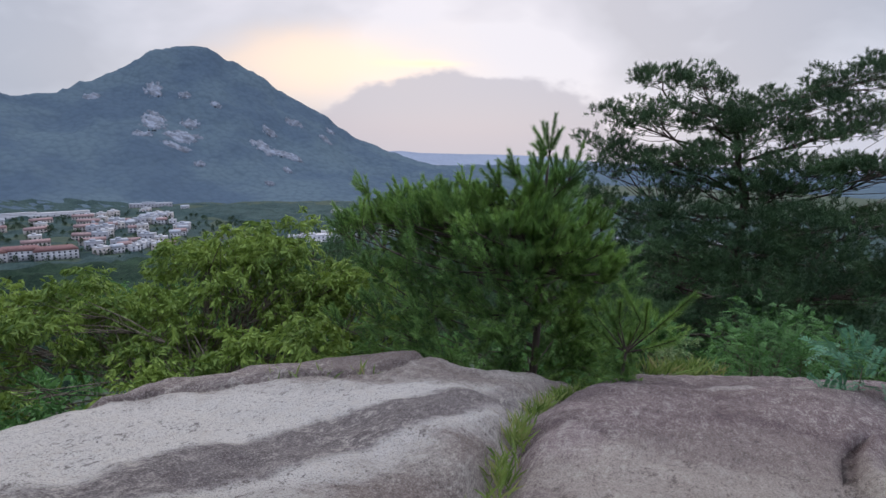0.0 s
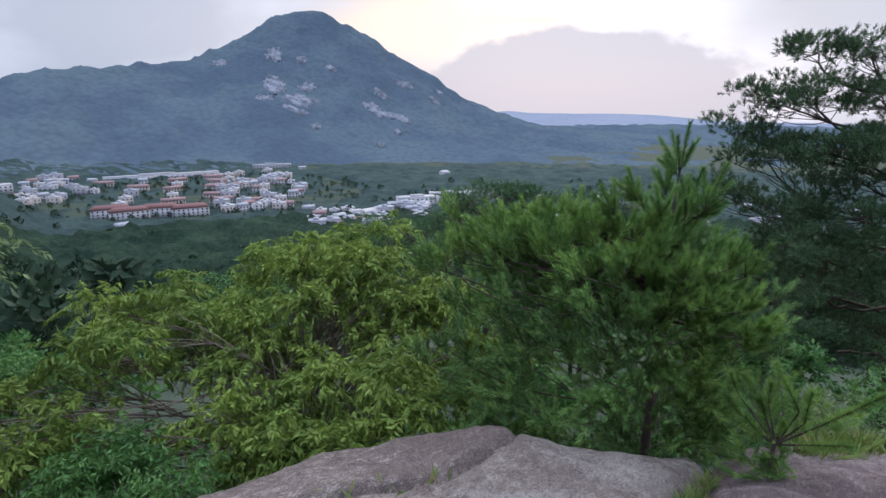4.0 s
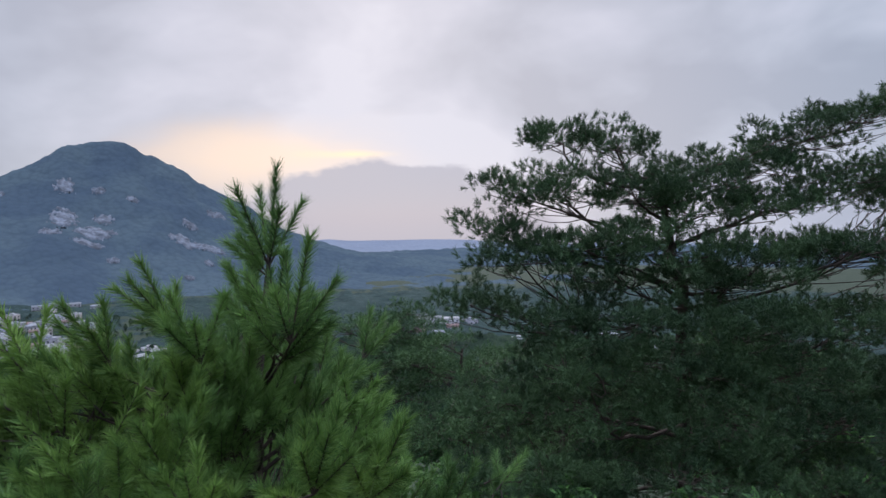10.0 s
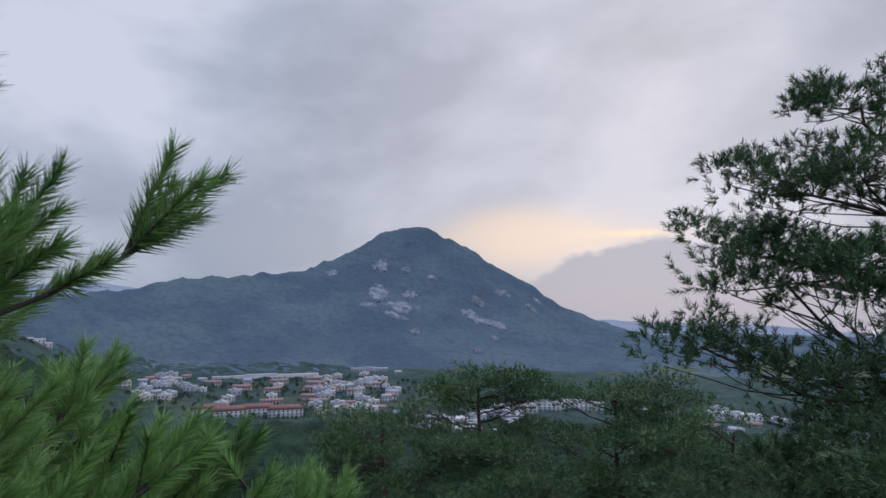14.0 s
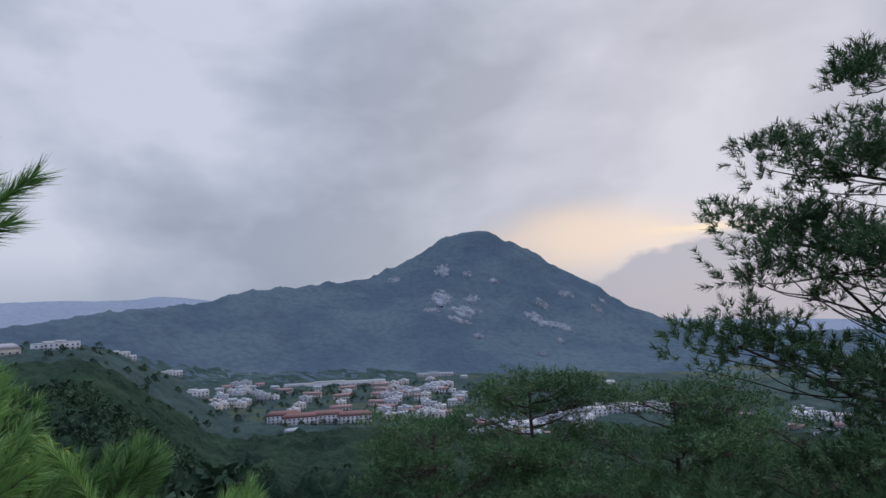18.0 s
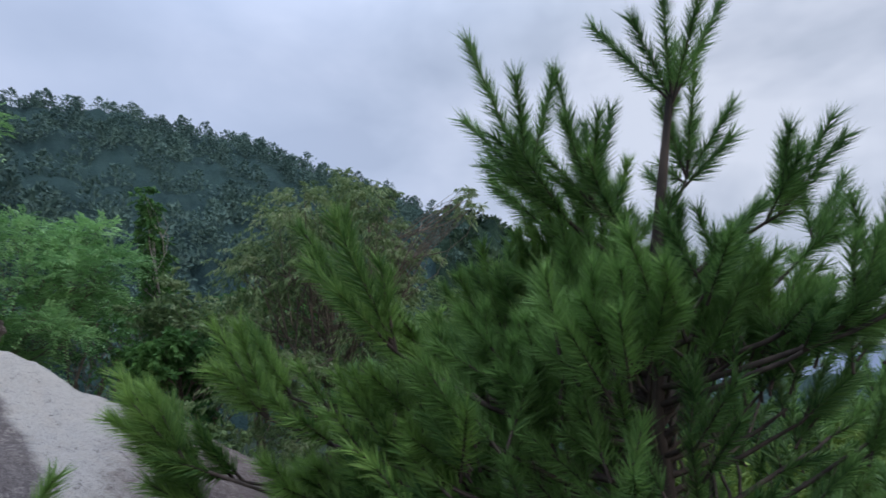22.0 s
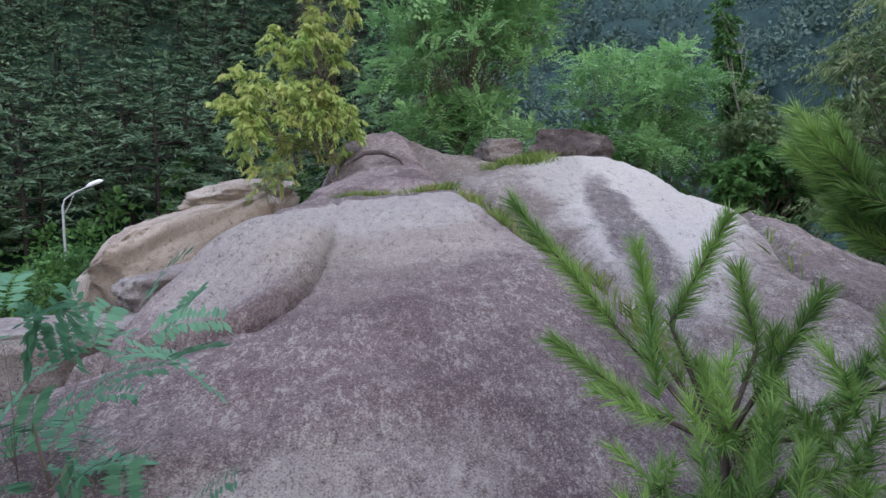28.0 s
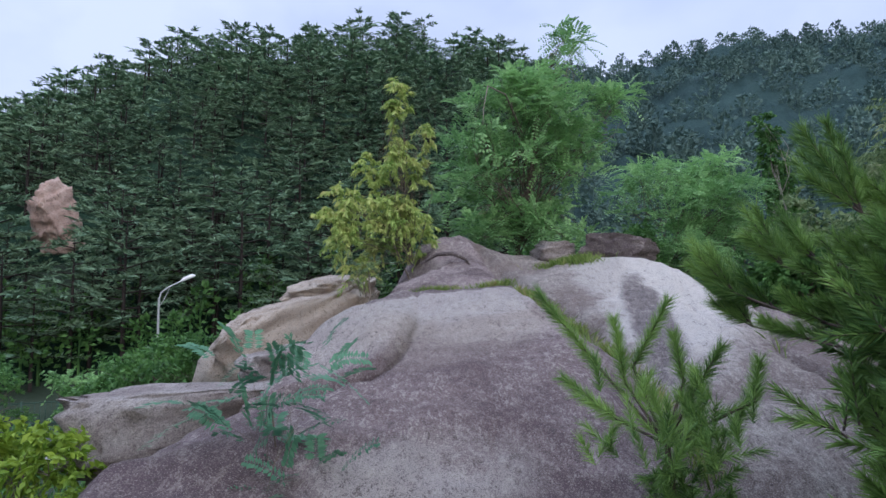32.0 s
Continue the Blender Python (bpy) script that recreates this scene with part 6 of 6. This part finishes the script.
    for az, r, turn in ((55.6, 1000, 10), (54.6, 1010, -20), (52.4, 900, 5), (52.9, 880, 10), (48.8, 950, 0), (56.6, 690, 0), (57.4, 700, 15), (46.9, 760, 10)):
        x, y, z = place(az, r, False)
        m = pose(x, y, z + 3, 0, 0, az + turn)
        if villa in used:
            copy_thing(villa, m)
        else:
            used.add(villa)
            villa.matrix_basis = m
    # hall with a spire on the left-hand hill
    x, y, z = place(61.3, 640, False)
    hall = make_house("spired_hall", "long pale hall with a slender white spire", 46, 12, 5.5, "hip", M_CREAM, M_GREYWALL, 1, 9, "")
    s = Soup()
    box(s, (-3.2, -3.2, 6.5), (3.2, 3.2, 11.5))
    s.put("tower", M_WHITE, hall)
    s = Soup()
    s.add(*tube(np.array([(0, 0, 11.5), (0, 0, 13.5), (0, 0, 15.5), (0, 0, 26)]), [2.8, 2.0, 0.9, 0.2], 8))
    s.put("spire", M_WHITE, hall)
    hall.matrix_basis = pose(x, y, z + 6, 0, 0, 61)
    # flat white building with a green-roofed annexe close below
    x, y, z = place(28.4, 186, False)
    shed = make_house("hall", "long white flat-roofed building with dark windows below the wood", 38, 12, 5.0, "flat", M_WHITE, M_WHITE, 1, 7, "")
    shed.matrix_basis = pose(x, y, z - 0.5, 0, 0, 26)
    x, y, z = place(36.6, 196, False)
    annexe = make_house("pavilion", "small building with a green hipped roof", 11, 9, 4.0, "hip", M_GREYWALL, M_GREENROOF, 1, 2, "")
    annexe.matrix_basis = pose(x, y, z + 0.5, 0, 0, 30)


town()


# ---------- the road behind the outcrop ----------
M_ASPHALT = plain("asphalt", (0.10, 0.10, 0.105), 0.9, 0, 0.2, 3.0)
M_CONCRETE = plain("pale_concrete", (0.36, 0.35, 0.33), 0.9, 0, 0.15, 1.5)
M_STEEL = plain("galvanised_steel", (0.45, 0.47, 0.48), 0.45, 0.6, 0.08, 8.0)
M_FENCE = plain("dark_green_fence_paint", (0.03, 0.07, 0.05), 0.5, 0, 0.1, 5.0)
M_CAR = plain("dark_blue_car_paint", (0.012, 0.016, 0.028), 0.25, 0, 0.1, 3.0)
M_TYRE = plain("tyre_rubber", (0.02, 0.02, 0.02), 0.9)
M_GLASS = plain("car_glass", (0.02, 0.025, 0.03), 0.08)
M_LENS = plain("lamp_glass", (0.75, 0.77, 0.78), 0.2)
ROAD_Y, ROAD_Z = -33.0, -8.6


def road():
    s = Soup()
    box(s, (4, ROAD_Y - 3.2, ROAD_Z - 1.5), (60, ROAD_Y + 3.2, ROAD_Z))
    tagged(s.put("road", M_ASPHALT), "grey asphalt road behind the outcrop", "road", kind="structure")
    s = Soup()
    box(s, (4, ROAD_Y + 3.2, ROAD_Z - 1.5), (60, ROAD_Y + 6.5, ROAD_Z + 0.14))
    tagged(s.put("pavement", M_CONCRETE), "pale concrete pavement beside the road", "pavement", kind="structure")
    fence = thing("fence", (4, ROAD_Y - 3.8, ROAD_Z), "dark green post and bar fence along the road", "fence")
    for k in range(24):
        s = Soup()
        box(s, (k * 2.0 - 0.05, -0.05, -0.6), (k * 2.0 + 0.05, 0.05, 1.7))
        s.put("post", M_FENCE, fence)
    for z in (0.25, 1.55):
        s = Soup()
        box(s, (0, -0.025, z), (46, 0.025, z + 0.06))
        s.put("rail", M_FENCE, fence)
    bar = None
    for k in range(150):
        if bar is None:
            s = Soup()
            box(s, (-0.018, -0.018, 0.25), (0.018, 0.018, 1.6))
            bar = s.put("slat", M_FENCE, fence).data
            continue
        ob = new("slat", bar)
        ob.parent, ob.location = fence, (0.3 * k, 0, 0)


road()


def street_lamp():
    x, y = 6.35, -34.6
    root = thing("street_lamp", (x, y, ROAD_Z), "slim galvanised street lamp with one bent arm", "lamp")
    for name, pts, rad, mat in (("pole", [(0, 0, -0.3), (0, 0, 3), (0, 0, 8.2)], [0.11, 0.09, 0.07], M_STEEL), ("arm", [(0, 0, 8.0), (0.25, 0, 8.7), (-0.2, 0, 8.6), (-1.5, 0, 9.2)], [0.05, 0.05, 0.045, 0.04], M_STEEL)):
        s = Soup()
        if name == "arm":
            pts = [(0, 0, 8.1), (-0.12, 0, 8.55), (-0.55, 0, 8.9), (-1.4, 0, 9.35)]
        s.add(*tube(np.array(pts, float), rad, 8))
        s.put(name, mat, root, True)
    s = Soup()
    s.add(*tube(np.array([(-0.02, 0, 7.6), (-0.35, 0, 8.2), (-0.62, 0, 8.9)]), [0.025, 0.025, 0.025], 6))
    s.put("brace", M_STEEL, root, True)
    s = Soup()
    s.add(*tube(np.array([(-1.25, 0, 9.28), (-1.45, 0, 9.42), (-1.95, 0, 9.64), (-2.15, 0, 9.68)]), [0.05, 0.13, 0.13, 0.04], 10))
    s.put("lamp_head", M_LENS, root, True)


street_lamp()


def car():
    root = thing("car", (20.0, ROAD_Y + 1.0, ROAD_Z), "dark blue parked car on the road", "car")
    bm = bmesh.new()
    prof = [(-2.2, 0.35), (-2.25, 0.75), (-1.9, 0.92), (-1.2, 0.98), (-0.55, 1.42), (0.75, 1.46), (1.55, 1.02), (2.1, 0.95), (2.25, 0.7), (2.2, 0.35)]
    left = [bm.verts.new((px, -0.86 + (0.14 if pz > 1.2 else 0), pz)) for px, pz in prof]
    right = [bm.verts.new((px, 0.86 - (0.14 if pz > 1.2 else 0), pz)) for px, pz in prof]
    bm.faces.new(left)
    bm.faces.new(right[::-1])
    for k in range(len(prof)):
        q = (k + 1) % len(prof)
        bm.faces.new((left[k], right[k], right[q], left[q]))
    bmesh.ops.recalc_face_normals(bm, faces=bm.faces)
    bmesh.ops.bevel(bm, geom=[e for e in bm.edges], offset=0.06, segments=2, affect="EDGES")
    me = bpy.data.meshes.new("body")
    bm.to_mesh(me)
    bm.free()
    me.materials.append(M_CAR)
    body = new("body", me)
    body.parent = root
    for x in (-1.4, 1.4):
        for y in (-0.82, 0.82):
            s = Soup()
            s.add(*tube(np.array([(x, y - 0.11, 0.33), (x, y - 0.1, 0.33), (x, y + 0.1, 0.33), (x, y + 0.11, 0.33)]), [0.2, 0.33, 0.33, 0.2], 16))
            wheel = s.put("wheel", M_TYRE, root, True)
            s = Soup()
            out = 0.115 if y > 0 else -0.115
            s.add(*tube(np.array([(x, y, 0.33), (x, y + out, 0.33), (x, y + out * 1.1, 0.33)]), [0.21, 0.21, 0.03], 12))
            s.put("rim", M_STEEL, wheel, True)
    for k, x in enumerate((-0.35, 0.5)):
        for side in (-1, 1):
            s = Soup()
            box(s, (x - 0.38, side * 0.79 - 0.02, 1.03), (x + 0.38, side * 0.79 + 0.02, 1.33))
            s.put("window", M_GLASS, root)
    s = Soup()
    for k in range(5):
        box(s, (-1.9 + 0.0 * k, -0.7 + 0.32 * k, 0.80), (-1.88, -0.55 + 0.32 * k, 0.86))
    s.put("grille", M_STEEL, root)


car()
